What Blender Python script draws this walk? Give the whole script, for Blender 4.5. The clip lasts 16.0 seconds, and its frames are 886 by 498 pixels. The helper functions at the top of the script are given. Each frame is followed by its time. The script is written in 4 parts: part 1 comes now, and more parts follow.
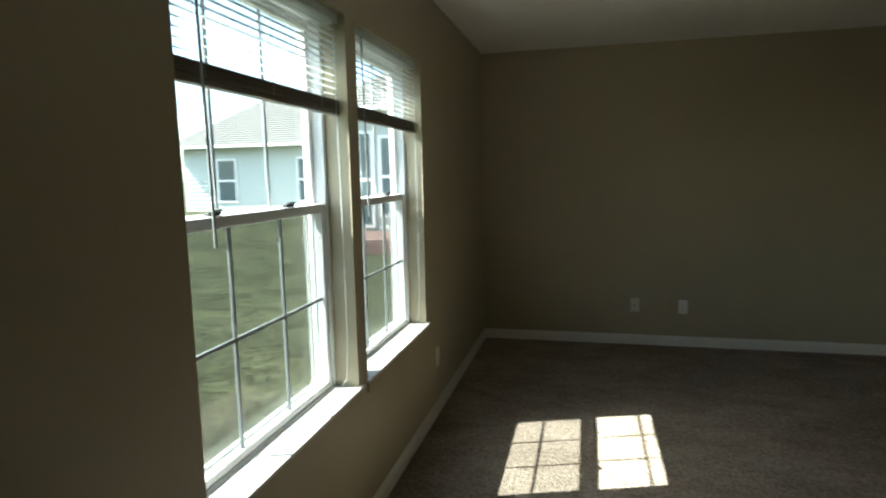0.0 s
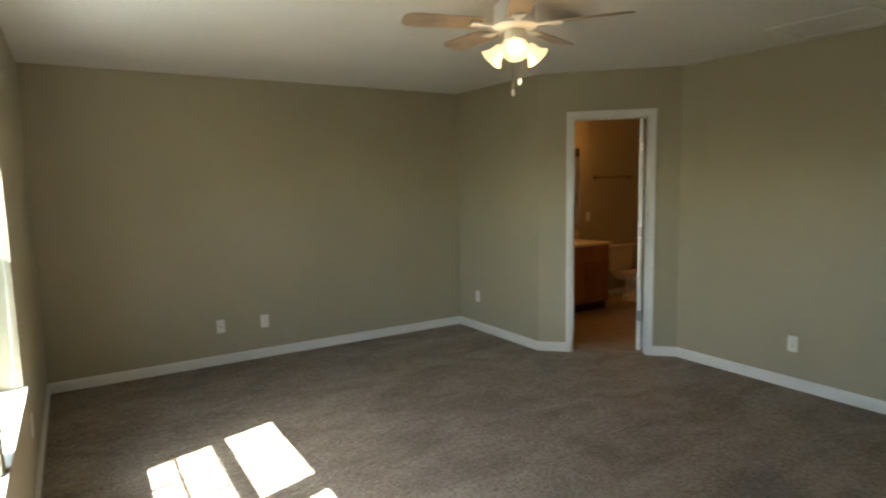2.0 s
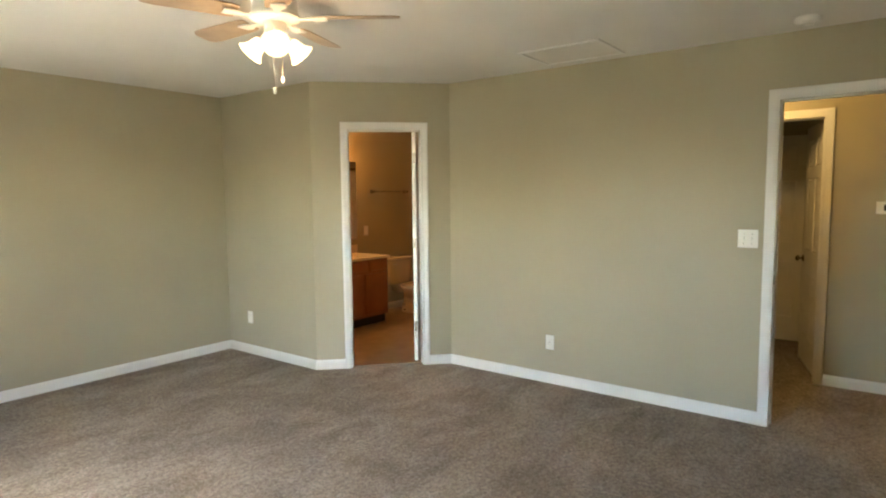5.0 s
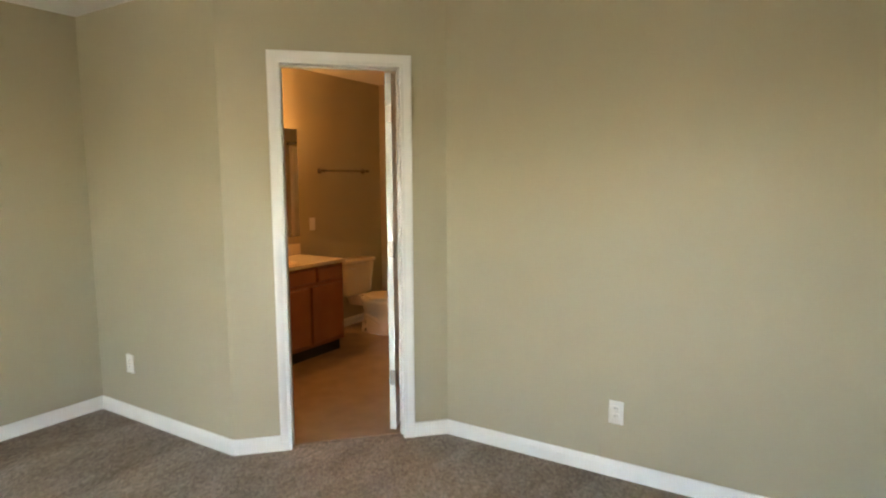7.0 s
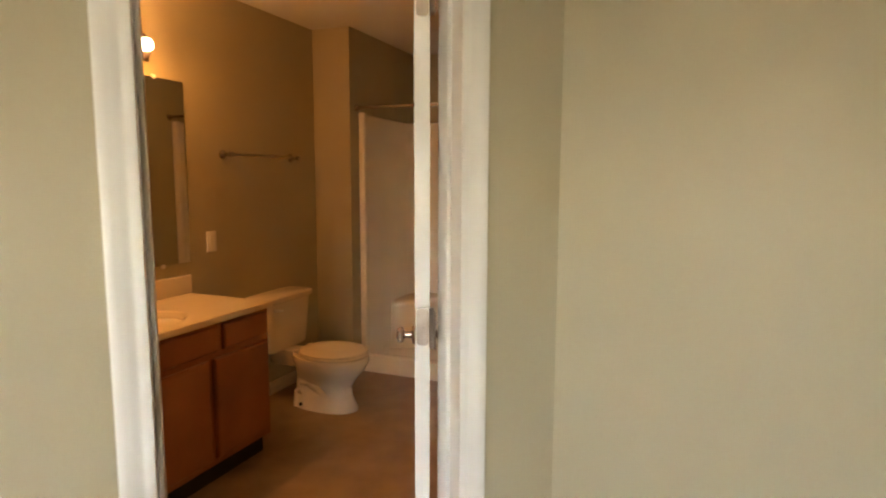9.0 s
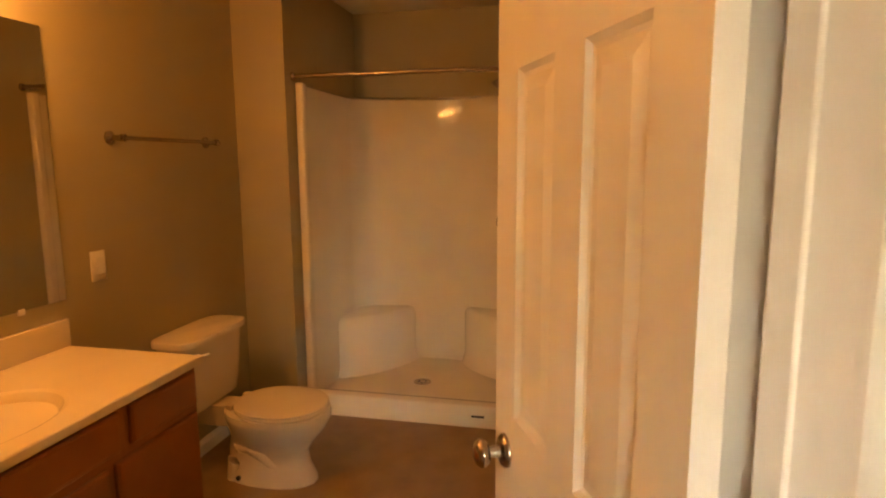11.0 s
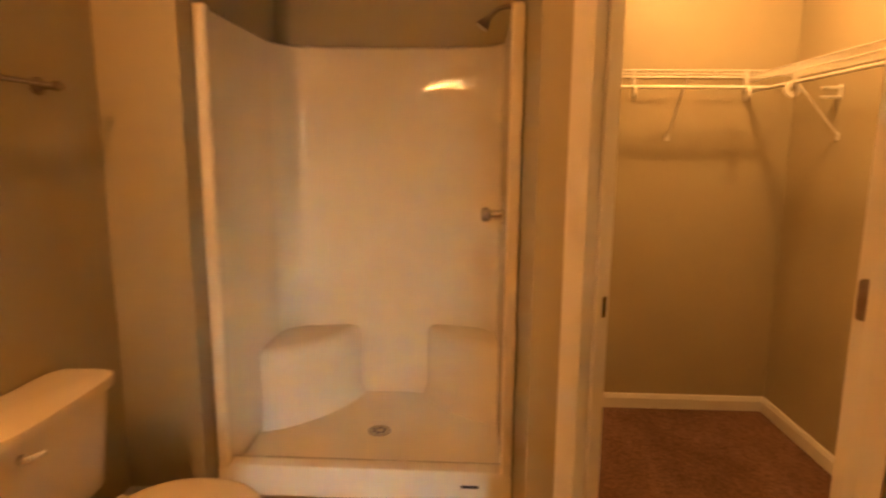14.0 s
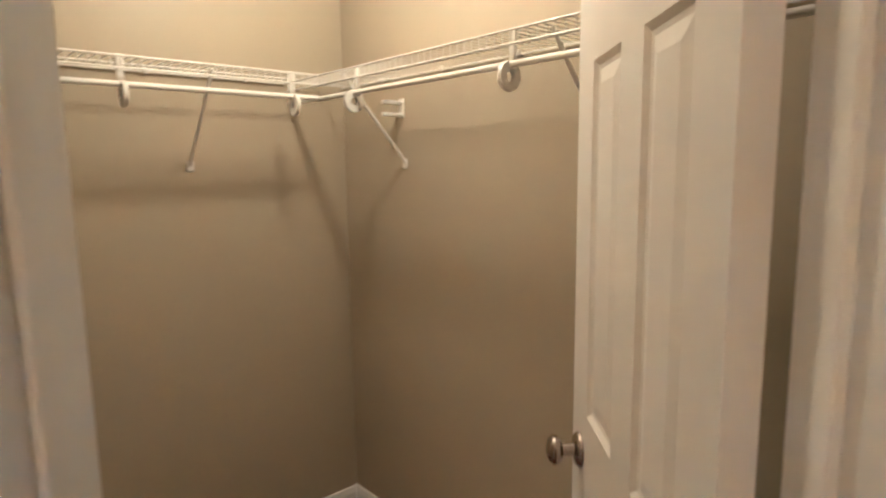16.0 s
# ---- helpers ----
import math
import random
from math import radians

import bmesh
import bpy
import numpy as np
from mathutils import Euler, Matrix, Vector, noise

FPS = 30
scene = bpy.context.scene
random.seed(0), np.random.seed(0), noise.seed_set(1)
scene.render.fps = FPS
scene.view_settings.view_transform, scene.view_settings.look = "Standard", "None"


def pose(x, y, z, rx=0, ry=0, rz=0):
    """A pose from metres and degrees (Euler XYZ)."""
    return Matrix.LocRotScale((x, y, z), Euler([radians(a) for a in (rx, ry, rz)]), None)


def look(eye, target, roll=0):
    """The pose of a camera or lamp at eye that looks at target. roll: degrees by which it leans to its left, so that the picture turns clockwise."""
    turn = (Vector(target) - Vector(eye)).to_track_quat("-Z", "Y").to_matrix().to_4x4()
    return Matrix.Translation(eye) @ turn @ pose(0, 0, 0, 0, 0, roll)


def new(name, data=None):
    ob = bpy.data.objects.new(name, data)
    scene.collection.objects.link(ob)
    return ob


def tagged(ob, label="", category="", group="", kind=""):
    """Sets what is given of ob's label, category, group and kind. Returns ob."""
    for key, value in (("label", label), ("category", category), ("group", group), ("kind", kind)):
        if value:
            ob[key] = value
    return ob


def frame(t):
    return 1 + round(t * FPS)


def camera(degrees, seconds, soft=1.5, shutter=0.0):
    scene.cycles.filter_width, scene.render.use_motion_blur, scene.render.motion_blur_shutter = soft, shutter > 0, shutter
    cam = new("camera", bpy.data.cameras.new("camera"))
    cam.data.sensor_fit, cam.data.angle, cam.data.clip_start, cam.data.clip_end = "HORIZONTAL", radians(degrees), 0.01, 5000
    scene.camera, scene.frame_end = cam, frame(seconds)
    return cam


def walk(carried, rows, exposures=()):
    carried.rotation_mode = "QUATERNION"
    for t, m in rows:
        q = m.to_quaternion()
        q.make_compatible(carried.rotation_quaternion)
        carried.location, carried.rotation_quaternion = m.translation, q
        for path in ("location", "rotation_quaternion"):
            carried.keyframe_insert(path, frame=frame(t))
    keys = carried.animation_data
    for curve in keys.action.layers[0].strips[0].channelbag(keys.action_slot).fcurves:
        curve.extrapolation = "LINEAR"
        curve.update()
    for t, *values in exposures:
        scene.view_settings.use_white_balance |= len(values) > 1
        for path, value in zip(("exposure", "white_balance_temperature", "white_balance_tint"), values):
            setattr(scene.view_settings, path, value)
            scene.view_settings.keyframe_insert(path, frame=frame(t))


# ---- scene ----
cam = camera(73.8, 16.0, soft=2.1, shutter=0.4)
PATH = [
    (0, (0.178, 0.26, 1.445), (-0.297, 2.187, 1.194), -1.2),
    (0.5, (-0.078, 0.356, 1.402), (-0.186, 2.335, 1.136), -1.6),
    (1, (-0.253, 0.370, 1.429), (0.085, 2.326, 1.180), -2.1),
    (1.5, (-0.400, 0.235, 1.492), (0.374, 2.061, 1.239), -0.9),
    (2, (-0.440, 0.060, 1.540), (0.614, 1.746, 1.312), -1.15),
    (2.5, (-0.513, -0.03, 1.491), (0.746, 1.514, 1.316), -1.7),
    (3, (-0.549, -0.135, 1.462), (0.904, 1.234, 1.337), -2.0),
    (3.5, (-0.502, -0.151, 1.494), (1.015, 1.143, 1.336), -1.8),
    (3.7, (-0.521, -0.123, 1.494), (1.039, 1.117, 1.316), -1.7),
    (5.8, (0.152, 0.572, 1.463), (1.743, 1.771, 1.283), -0.5),
    (6, (0.29, 0.73, 1.452), (1.873, 1.94, 1.276), -0.5),
    (6.5, (0.653, 1.111, 1.464), (2.286, 2.242, 1.229), -0.5),
    (7, (1.091, 1.488, 1.453), (2.775, 2.542, 1.222), -0.3),
    (7.5, (1.468, 1.917, 1.441), (3.189, 2.908, 1.21), -0.6),
    (8, (1.869, 2.292, 1.433), (3.613, 3.242, 1.194), 2.2),
    (8.5, (2.207, 2.641, 1.425), (3.979, 3.54, 1.205), 1.2),
    (9, (2.499, 2.932, 1.414), (4.336, 3.687, 1.178), 0.2),
    (9.2, (2.624, 3.045, 1.425), (4.472, 3.768, 1.18), 0.4),
    (11.3, (3.235, 3.652, 1.448), (5.173, 4.05, 1.157), 0.0),
    (11.5, (3.297, 3.667, 1.439), (5.235, 4.068, 1.155), 0.7),
    (12, (3.48, 3.726, 1.452), (5.422, 4.162, 1.255), 0.9),
    (12.5, (3.666, 3.835, 1.447), (5.607, 4.289, 1.284), -0.7),
    (13, (3.79, 3.941, 1.418), (5.751, 4.272, 1.21), -0.1),
    (13.5, (3.926, 4.023, 1.377), (5.88, 4.327, 1.081), 0.5),
    (14, (4.055, 4.11, 1.371), (6.025, 4.2, 1.04), 0.5),
    (14.5, (4.309, 4.127, 1.363), (6.212, 3.604, 1.039), -0.4),
    (15, (4.59, 4.04, 1.365), (6.365, 3.184, 1.025), 0.4),
    (15.5, (4.857, 3.922, 1.383), (6.498, 2.83, 1.042), -0.4),
    (16, (5.09, 3.817, 1.435), (6.57, 2.501, 1.154), -0.8),
]
EXPOSURES = [(0, 2.7, 6000, -5), (0.5, 2.95, 6000, -5), (1, 3.48, 6000, -4), (1.5, 3.88, 6050, -3), (2, 4.45, 6050, -1),
             (2.5, 4.82, 6100, 0), (3.0, 5.12, 6150, 0), (3.5, 5.48, 6150, 1), (6, 5.7, 6200, 4), (7, 5.7, 6250, 5),
             (8.5, 5.54, 6450, 7), (9.2, 5.65, 6900, 11), (11.3, 5.82, 9400, 18), (12.5, 6.0, 9900, 21), (13.5, 6.28, 8100, 19),
             (14.0, 6.33, 7200, 16), (14.5, 6.42, 6200, 12), (15.0, 6.45, 5200, 8), (15.5, 6.5, 3980, 1), (16, 6.5, 3320, -1)]
walk(cam, [(t, look(eye, target, roll)) for t, eye, target, roll in PATH], EXPOSURES)

# ---- world and light ----
SUN_AZ, SUN_EL = math.atan2(-0.335, -1.0), radians(50.5)
world = bpy.data.worlds.new("World")
scene.world = world
world.use_nodes = True
_nt = world.node_tree
_sky = _nt.nodes.new("ShaderNodeTexSky")
_sky.sky_type = 'NISHITA'
_sky.sun_disc = False
_sky.sun_elevation = SUN_EL
_sky.sun_rotation = math.pi / 2 - SUN_AZ
_sky.dust_density = 2.0
_nt.links.new(_sky.outputs[0], _nt.nodes["Background"].inputs[0])
_nt.nodes["Background"].inputs[1].default_value = 0.11

_sun = bpy.data.lights.new("sun", 'SUN')
_sun.energy, _sun.angle, _sun.color = 5.0, radians(0.53), (1.0, 0.94, 0.85)
sun = new("sun", _sun)
_d = Vector((math.cos(SUN_AZ) * math.cos(SUN_EL), math.sin(SUN_AZ) * math.cos(SUN_EL), math.sin(SUN_EL)))
sun.matrix_world = look(_d * 30, (0, 0, 0))


def point_lamp(name, at, watts, colour, radius):
    data = bpy.data.lights.new(name, 'POINT')
    data.energy, data.color, data.shadow_soft_size = watts, colour, radius
    ob = new(name, data)
    ob.location = at
    return ob


WARM = (1.0, 0.395, 0.088)
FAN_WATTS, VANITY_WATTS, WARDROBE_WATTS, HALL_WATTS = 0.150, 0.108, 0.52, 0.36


# ---- materials ----
def material(name, colour, rough=0.6, metal=0.0, spec=0.5, var=0.06, scale=6.0, bump=0.0, bump_scale=60.0, colour2=None, coat=0.0, per_object=0.0):
    m = bpy.data.materials.new(name)
    m.use_nodes = True
    nt = m.node_tree
    b = nt.nodes["Principled BSDF"]
    b.inputs["Roughness"].default_value = rough
    b.inputs["Metallic"].default_value = metal
    b.inputs["Specular IOR Level"].default_value = spec
    b.inputs["Coat Weight"].default_value = coat
    tc = nt.nodes.new("ShaderNodeTexCoord")
    n1 = nt.nodes.new("ShaderNodeTexNoise")
    n1.inputs["Scale"].default_value, n1.inputs["Detail"].default_value = scale, 6
    nt.links.new(tc.outputs["Object"], n1.inputs["Vector"])
    ramp = nt.nodes.new("ShaderNodeMix")
    ramp.data_type = 'RGBA'
    c2 = colour2 or tuple(c * (1 - 2 * var) for c in colour)
    ramp.inputs["A"].default_value = (*c2, 1)
    ramp.inputs["B"].default_value = (*(min(1, c * (1 + var)) for c in colour), 1) if not colour2 else (*colour, 1)
    mr = nt.nodes.new("ShaderNodeMapRange")
    mr.inputs[1].default_value, mr.inputs[2].default_value = 0.3, 0.7
    nt.links.new(n1.outputs["Fac"], mr.inputs[0])
    nt.links.new(mr.outputs[0], ramp.inputs["Factor"])
    nt.links.new(ramp.outputs["Result"], b.inputs["Base Color"])
    if bump:
        n2 = nt.nodes.new("ShaderNodeTexNoise")
        n2.inputs["Scale"].default_value, n2.inputs["Detail"].default_value = bump_scale, 4
        nt.links.new(tc.outputs["Object"], n2.inputs["Vector"])
        bp = nt.nodes.new("ShaderNodeBump")
        bp.inputs["Strength"].default_value, bp.inputs["Distance"].default_value = min(1.0, bump), 0.004
        nt.links.new(n2.outputs["Fac"], bp.inputs["Height"])
        nt.links.new(bp.outputs["Normal"], b.inputs["Normal"])
    return m


def glow_material(name, colour, strength):
    m = bpy.data.materials.new(name)
    m.use_nodes = True
    b = m.node_tree.nodes["Principled BSDF"]
    b.inputs["Base Color"].default_value = (*colour, 1)
    b.inputs["Emission Color"].default_value = (*colour, 1)
    b.inputs["Emission Strength"].default_value = strength
    return m


M_WALL = material("khaki_wall_paint", (0.427, 0.380, 0.263), 0.42, spec=0.35, var=0.03, scale=1.1, bump=0.12, bump_scale=220)
M_CEIL = material("ceiling_paint", (0.78, 0.76, 0.715), 0.9, var=0.015, scale=2, bump=0.35, bump_scale=120)
M_TRIM = material("white_trim_paint", (0.80, 0.79, 0.76), 0.35, var=0.015, scale=4, bump=0.04, bump_scale=90)
M_DOOR = material("white_door_paint", (0.80, 0.78, 0.74), 0.38, var=0.02, scale=5, bump=0.08, bump_scale=260)
M_GRILLE = material("grey_grille_bar", (0.30, 0.32, 0.33), 0.5, var=0.03)
M_VINYL = material("white_window_vinyl", (0.74, 0.75, 0.75), 0.4, var=0.02, scale=8)


def carpet_material(name, low, high, relief, tuft=62.0, patch=0.62):
    """Cut pile: small tufts of light and dark yarn, and wide patches where the pile leans another way."""
    m = bpy.data.materials.new(name)
    m.use_nodes = True
    nt = m.node_tree
    b = nt.nodes["Principled BSDF"]
    b.inputs["Roughness"].default_value = 1.0
    b.inputs["Specular IOR Level"].default_value = 0.08
    tc = nt.nodes.new("ShaderNodeTexCoord")

    def tex(scale, detail, rough=0.6, stretch=(1, 1, 1), turn=0.0, bend=0.0):
        mp = nt.nodes.new("ShaderNodeMapping")
        mp.inputs["Scale"].default_value = stretch
        mp.inputs["Rotation"].default_value = (0, 0, radians(turn))
        nt.links.new(tc.outputs["Object"], mp.inputs["Vector"])
        n = nt.nodes.new("ShaderNodeTexNoise")
        n.inputs["Scale"].default_value, n.inputs["Detail"].default_value, n.inputs["Roughness"].default_value = scale, detail, rough
        n.inputs["Distortion"].default_value = bend
        nt.links.new(mp.outputs[0], n.inputs["Vector"])
        return n.outputs["Fac"]

    def ramp(src, p0, c0, p1, c1):
        r = nt.nodes.new("ShaderNodeValToRGB")
        r.color_ramp.elements[0].position, r.color_ramp.elements[0].color = p0, (*c0, 1)
        r.color_ramp.elements[1].position, r.color_ramp.elements[1].color = p1, (*c1, 1)
        nt.links.new(src, r.inputs[0])
        return r.outputs[0]

    def calc(op, a, c):
        n = nt.nodes.new("ShaderNodeMath")
        n.operation = op
        nt.links.new(a, n.inputs[0])
        if isinstance(c, float):
            n.inputs[1].default_value = c
        else:
            nt.links.new(c, n.inputs[1])
        return n.outputs[0]

    def multiply(a, c, factor):
        mx = nt.nodes.new("ShaderNodeMix")
        mx.data_type, mx.blend_type = 'RGBA', 'MULTIPLY'
        mx.inputs["Factor"].default_value = factor
        nt.links.new(a, mx.inputs["A"])
        nt.links.new(c, mx.inputs["B"])
        return mx.outputs["Result"]
    vo = nt.nodes.new("ShaderNodeTexVoronoi")
    vo.inputs["Scale"].default_value, vo.inputs["Randomness"].default_value = tuft, 1.0
    nt.links.new(tc.outputs["Object"], vo.inputs["Vector"])
    yarn, clump = tex(tuft * 2.2, 2), tex(tuft * 0.5, 5, 0.75, bend=0.3)
    pile = calc('ADD', calc('MULTIPLY', yarn, 0.35), calc('MULTIPLY', clump, 0.65))
    tuft_colour = ramp(pile, 0.38, low, 0.62, high)
    # shade in the gaps between tufts, multiplied into the yarn colour
    gaps = ramp(vo.outputs["Distance"], 0.25, (1, 1, 1), 0.75, (0.70, 0.68, 0.66))
    g = 0.5 + patch * 0.2
    lean = ramp(tex(1.5, 5, 0.62, (1.0, 1.9, 1.0), 38, 0.9), 0.36, (g, g * 0.975, g * 0.95), 0.62, (1, 1, 1))
    swirl = ramp(tex(6.5, 4, 0.6, (1.0, 1.4, 1.0), -20, 0.6), 0.36, (0.84, 0.83, 0.82), 0.6, (1, 1, 1))
    nt.links.new(multiply(multiply(multiply(tuft_colour, gaps, 0.8), lean, 0.8), swirl, 0.75), b.inputs["Base Color"])
    bp = nt.nodes.new("ShaderNodeBump")
    bp.inputs["Strength"].default_value, bp.inputs["Distance"].default_value = 1.0, relief
    nt.links.new(calc('SUBTRACT', pile, calc('MULTIPLY', vo.outputs["Distance"], 0.5)), bp.inputs["Height"])
    nt.links.new(bp.outputs["Normal"], b.inputs["Normal"])
    return m


M_CARPET = carpet_material("brown_carpet", (0.245, 0.207, 0.172), (0.56, 0.480, 0.402), 0.010, 82.0, 0.75)
# the wardrobe's warm lamplight is put into this redder carpet colour
M_CARPET_WARM = carpet_material("carpet_warm_light", (0.155, 0.092, 0.068), (0.29, 0.172, 0.132), 0.003, 90.0, 1.0)
M_FLOOR = material("tan_vinyl_floor", (0.30, 0.205, 0.125), 0.38, var=0.10, scale=7, bump=0.1, bump_scale=40)
M_PLATE = material("white_plastic", (0.80, 0.78, 0.73), 0.4, var=0.01)
M_DARK = material("dark_plastic", (0.02, 0.02, 0.02), 0.5)
M_NICKEL = material("brushed_nickel", (0.40, 0.355, 0.31), 0.22, metal=1.0, var=0.05, scale=30)
M_HINGE = material("nickel_hinge_metal", (0.36, 0.32, 0.29), 0.30, metal=1.0, var=0.08, scale=30)
M_BRONZE = material("aged_bronze_metal", (0.16, 0.11, 0.075), 0.4, metal=1.0, var=0.1, scale=20)
M_CHROME = material("chrome", (0.8, 0.79, 0.77), 0.08, metal=1.0, var=0.01)
M_OAK = material("red_oak_veneer", (0.30, 0.105, 0.038), 0.42, var=0.12, scale=4, bump=0.05, bump_scale=120, coat=0.15)
M_MARBLE = material("cultured_marble", (0.80, 0.705, 0.545), 0.16, var=0.02, scale=5)
M_PORCELAIN = material("almond_porcelain", (0.78, 0.70, 0.57), 0.09, var=0.01)
M_SEAT = material("almond_plastic_seat", (0.76, 0.67, 0.53), 0.25, var=0.01)
M_FIBER = material("white_fibreglass", (0.82, 0.77, 0.68), 0.03, spec=0.2, var=0.03, scale=2.2, bump=0.006, bump_scale=6)
M_KICK = material("black_toe_kick", (0.012, 0.011, 0.010), 0.6)
M_MIRROR = material("mirror_silver", (0.86, 0.86, 0.84), 0.015, metal=1.0, var=0.0)
M_WIRE = material("white_coated_wire", (0.80, 0.78, 0.73), 0.35, var=0.02)
# brown that carries shade in its colour: backlit blind stack, vent gaps
M_PAINTED_SHADE = material("brown_painted_shade", (0.17, 0.15, 0.125), 0.5, var=0.1)
M_BLIND = material("white_vinyl_slat", (0.74, 0.76, 0.76), 0.45, var=0.03)
_nt = M_BLIND.node_tree
_tl, _mx = _nt.nodes.new("ShaderNodeBsdfTranslucent"), _nt.nodes.new("ShaderNodeMixShader")
_tl.inputs[0].default_value, _mx.inputs[0].default_value = (0.75, 0.77, 0.76, 1), 0.45
_nt.links.new(_nt.nodes["Principled BSDF"].outputs[0], _mx.inputs[1])
_nt.links.new(_tl.outputs[0], _mx.inputs[2])
_nt.links.new(_mx.outputs[0], _nt.nodes["Material Output"].inputs[0])


def glass_material():
    m = bpy.data.materials.new("window_glass")
    m.use_nodes = True
    nt = m.node_tree
    nt.nodes.remove(nt.nodes["Principled BSDF"])
    tr, gl, mx = nt.nodes.new("ShaderNodeBsdfTransparent"), nt.nodes.new("ShaderNodeBsdfGlossy"), nt.nodes.new("ShaderNodeMixShader")
    tr.inputs[0].default_value = (0.97, 0.985, 0.98, 1)
    gl.inputs["Roughness"].default_value = 0.02
    mx.inputs[0].default_value = 0.035
    nt.links.new(tr.outputs[0], mx.inputs[1])
    nt.links.new(gl.outputs[0], mx.inputs[2])
    nt.links.new(mx.outputs[0], nt.nodes["Material Output"].inputs[0])
    return m


M_GLASS = glass_material()


# ---- building helpers ----
def add_box(bm, x0, x1, y0, y1, z0, z1):
    v = [bm.verts.new(p) for p in ((x0, y0, z0), (x1, y0, z0), (x1, y1, z0), (x0, y1, z0), (x0, y0, z1), (x1, y0, z1), (x1, y1, z1), (x0, y1, z1))]
    for f in ((0, 3, 2, 1), (4, 5, 6, 7), (0, 1, 5, 4), (1, 2, 6, 5), (2, 3, 7, 6), (3, 0, 4, 7)):
        bm.faces.new([v[i] for i in f])
    return bm


def box_bm(x0, x1, y0, y1, z0, z1, bevel=0.0, segments=2):
    bm = add_box(bmesh.new(), min(x0, x1), max(x0, x1), min(y0, y1), max(y0, y1), min(z0, z1), max(z0, z1))
    if bevel:
        bmesh.ops.bevel(bm, geom=bm.edges[:], offset=bevel, segments=segments, profile=0.6, affect='EDGES', clamp_overlap=True)
    return bm


def add_prism(bm, plan, z0, z1):
    """A plan polygon (counter-clockwise or not) raised from z0 to z1."""
    area = sum(a[0] * b[1] - b[0] * a[1] for a, b in zip(plan, plan[1:] + plan[:1]))
    plan = plan if area > 0 else plan[::-1]
    lo = [bm.verts.new((x, y, z0)) for x, y in plan]
    hi = [bm.verts.new((x, y, z1)) for x, y in plan]
    bm.faces.new(lo[::-1])
    bm.faces.new(hi)
    for i in range(len(plan)):
        k = (i + 1) % len(plan)
        bm.faces.new((lo[i], lo[k], hi[k], hi[i]))
    return bm


def lathe_bm(profile, steps=32, cap=True):
    """A profile of (radius, z) turned round the z axis."""
    bm = bmesh.new()
    rings = []
    for r, z in profile:
        rings.append([bm.verts.new((r * math.cos(2 * math.pi * k / steps), r * math.sin(2 * math.pi * k / steps), z)) for k in range(steps)])
    for a, b in zip(rings, rings[1:]):
        for k in range(steps):
            n = (k + 1) % steps
            bm.faces.new((a[k], a[n], b[n], b[k]))
    if cap:
        bm.faces.new(rings[0][::-1])
        bm.faces.new(rings[-1])
    bmesh.ops.recalc_face_normals(bm, faces=bm.faces[:])
    return bm


def loft_bm(rings):
    """Closed rings of points, joined one after another and capped."""
    bm = bmesh.new()
    rows = [[bm.verts.new(p) for p in ring] for ring in rings]
    for a, b in zip(rows, rows[1:]):
        for k in range(len(a)):
            n = (k + 1) % len(a)
            bm.faces.new((a[k], a[n], b[n], b[k]))
    bm.faces.new(rows[0][::-1])
    bm.faces.new(rows[-1])
    bmesh.ops.recalc_face_normals(bm, faces=bm.faces[:])
    return bm


def add_tube(bm, points, radius, sides=8):
    """A round bar along the points."""
    pts = [Vector(p) for p in points]
    rows = []
    for i, p in enumerate(pts):
        way = (pts[min(i + 1, len(pts) - 1)] - pts[max(i - 1, 0)]).normalized()
        side = way.orthogonal().normalized() if abs(way.z) > 0.95 else way.cross(Vector((0, 0, 1))).normalized()
        up = side.cross(way)
        rows.append([bm.verts.new(p + radius * (math.cos(2 * math.pi * k / sides) * side + math.sin(2 * math.pi * k / sides) * up)) for k in range(sides)])
    for a, b in zip(rows, rows[1:]):
        for k in range(sides):
            n = (k + 1) % sides
            bm.faces.new((a[k], a[n], b[n], b[k]))
    bm.faces.new(rows[0][::-1])
    bm.faces.new(rows[-1])
    return bm


def tube_bm(points, radius, sides=10):
    bm = add_tube(bmesh.new(), points, radius, sides)
    bmesh.ops.recalc_face_normals(bm, faces=bm.faces[:])
    return bm


def moved(bm, m):
    bmesh.ops.transform(bm, matrix=m, verts=bm.verts[:])
    return bm


def mesh_of(name, bm, mat, smooth=False):
    me = bpy.data.meshes.new(name)
    bm.to_mesh(me)
    bm.free()
    me.materials.append(mat)
    if smooth:
        for p in me.polygons:
            p.use_smooth = True
        me.set_sharp_from_angle(angle=radians(40))
    return me


def part(name, bm, mat, parent, label="", smooth=True):
    ob = new(name, mesh_of(name, bm, mat, smooth))
    ob.parent = parent
    if label:
        tagged(ob, label)
    return ob


def thing(name, label, category, at=(0, 0, 0), turn=0.0, group="", kind=""):
    ob = new(name)
    ob.empty_display_size = 0.1
    ob.matrix_world = pose(*at, 0, 0, turn)
    return tagged(ob, label, category, group, kind)


def solid(name, bm, mat, label, category, kind="", smooth=False):
    return tagged(new(name, mesh_of(name, bm, mat, smooth)), label, category, "", kind)


# ---- large structure ----
H = 2.44


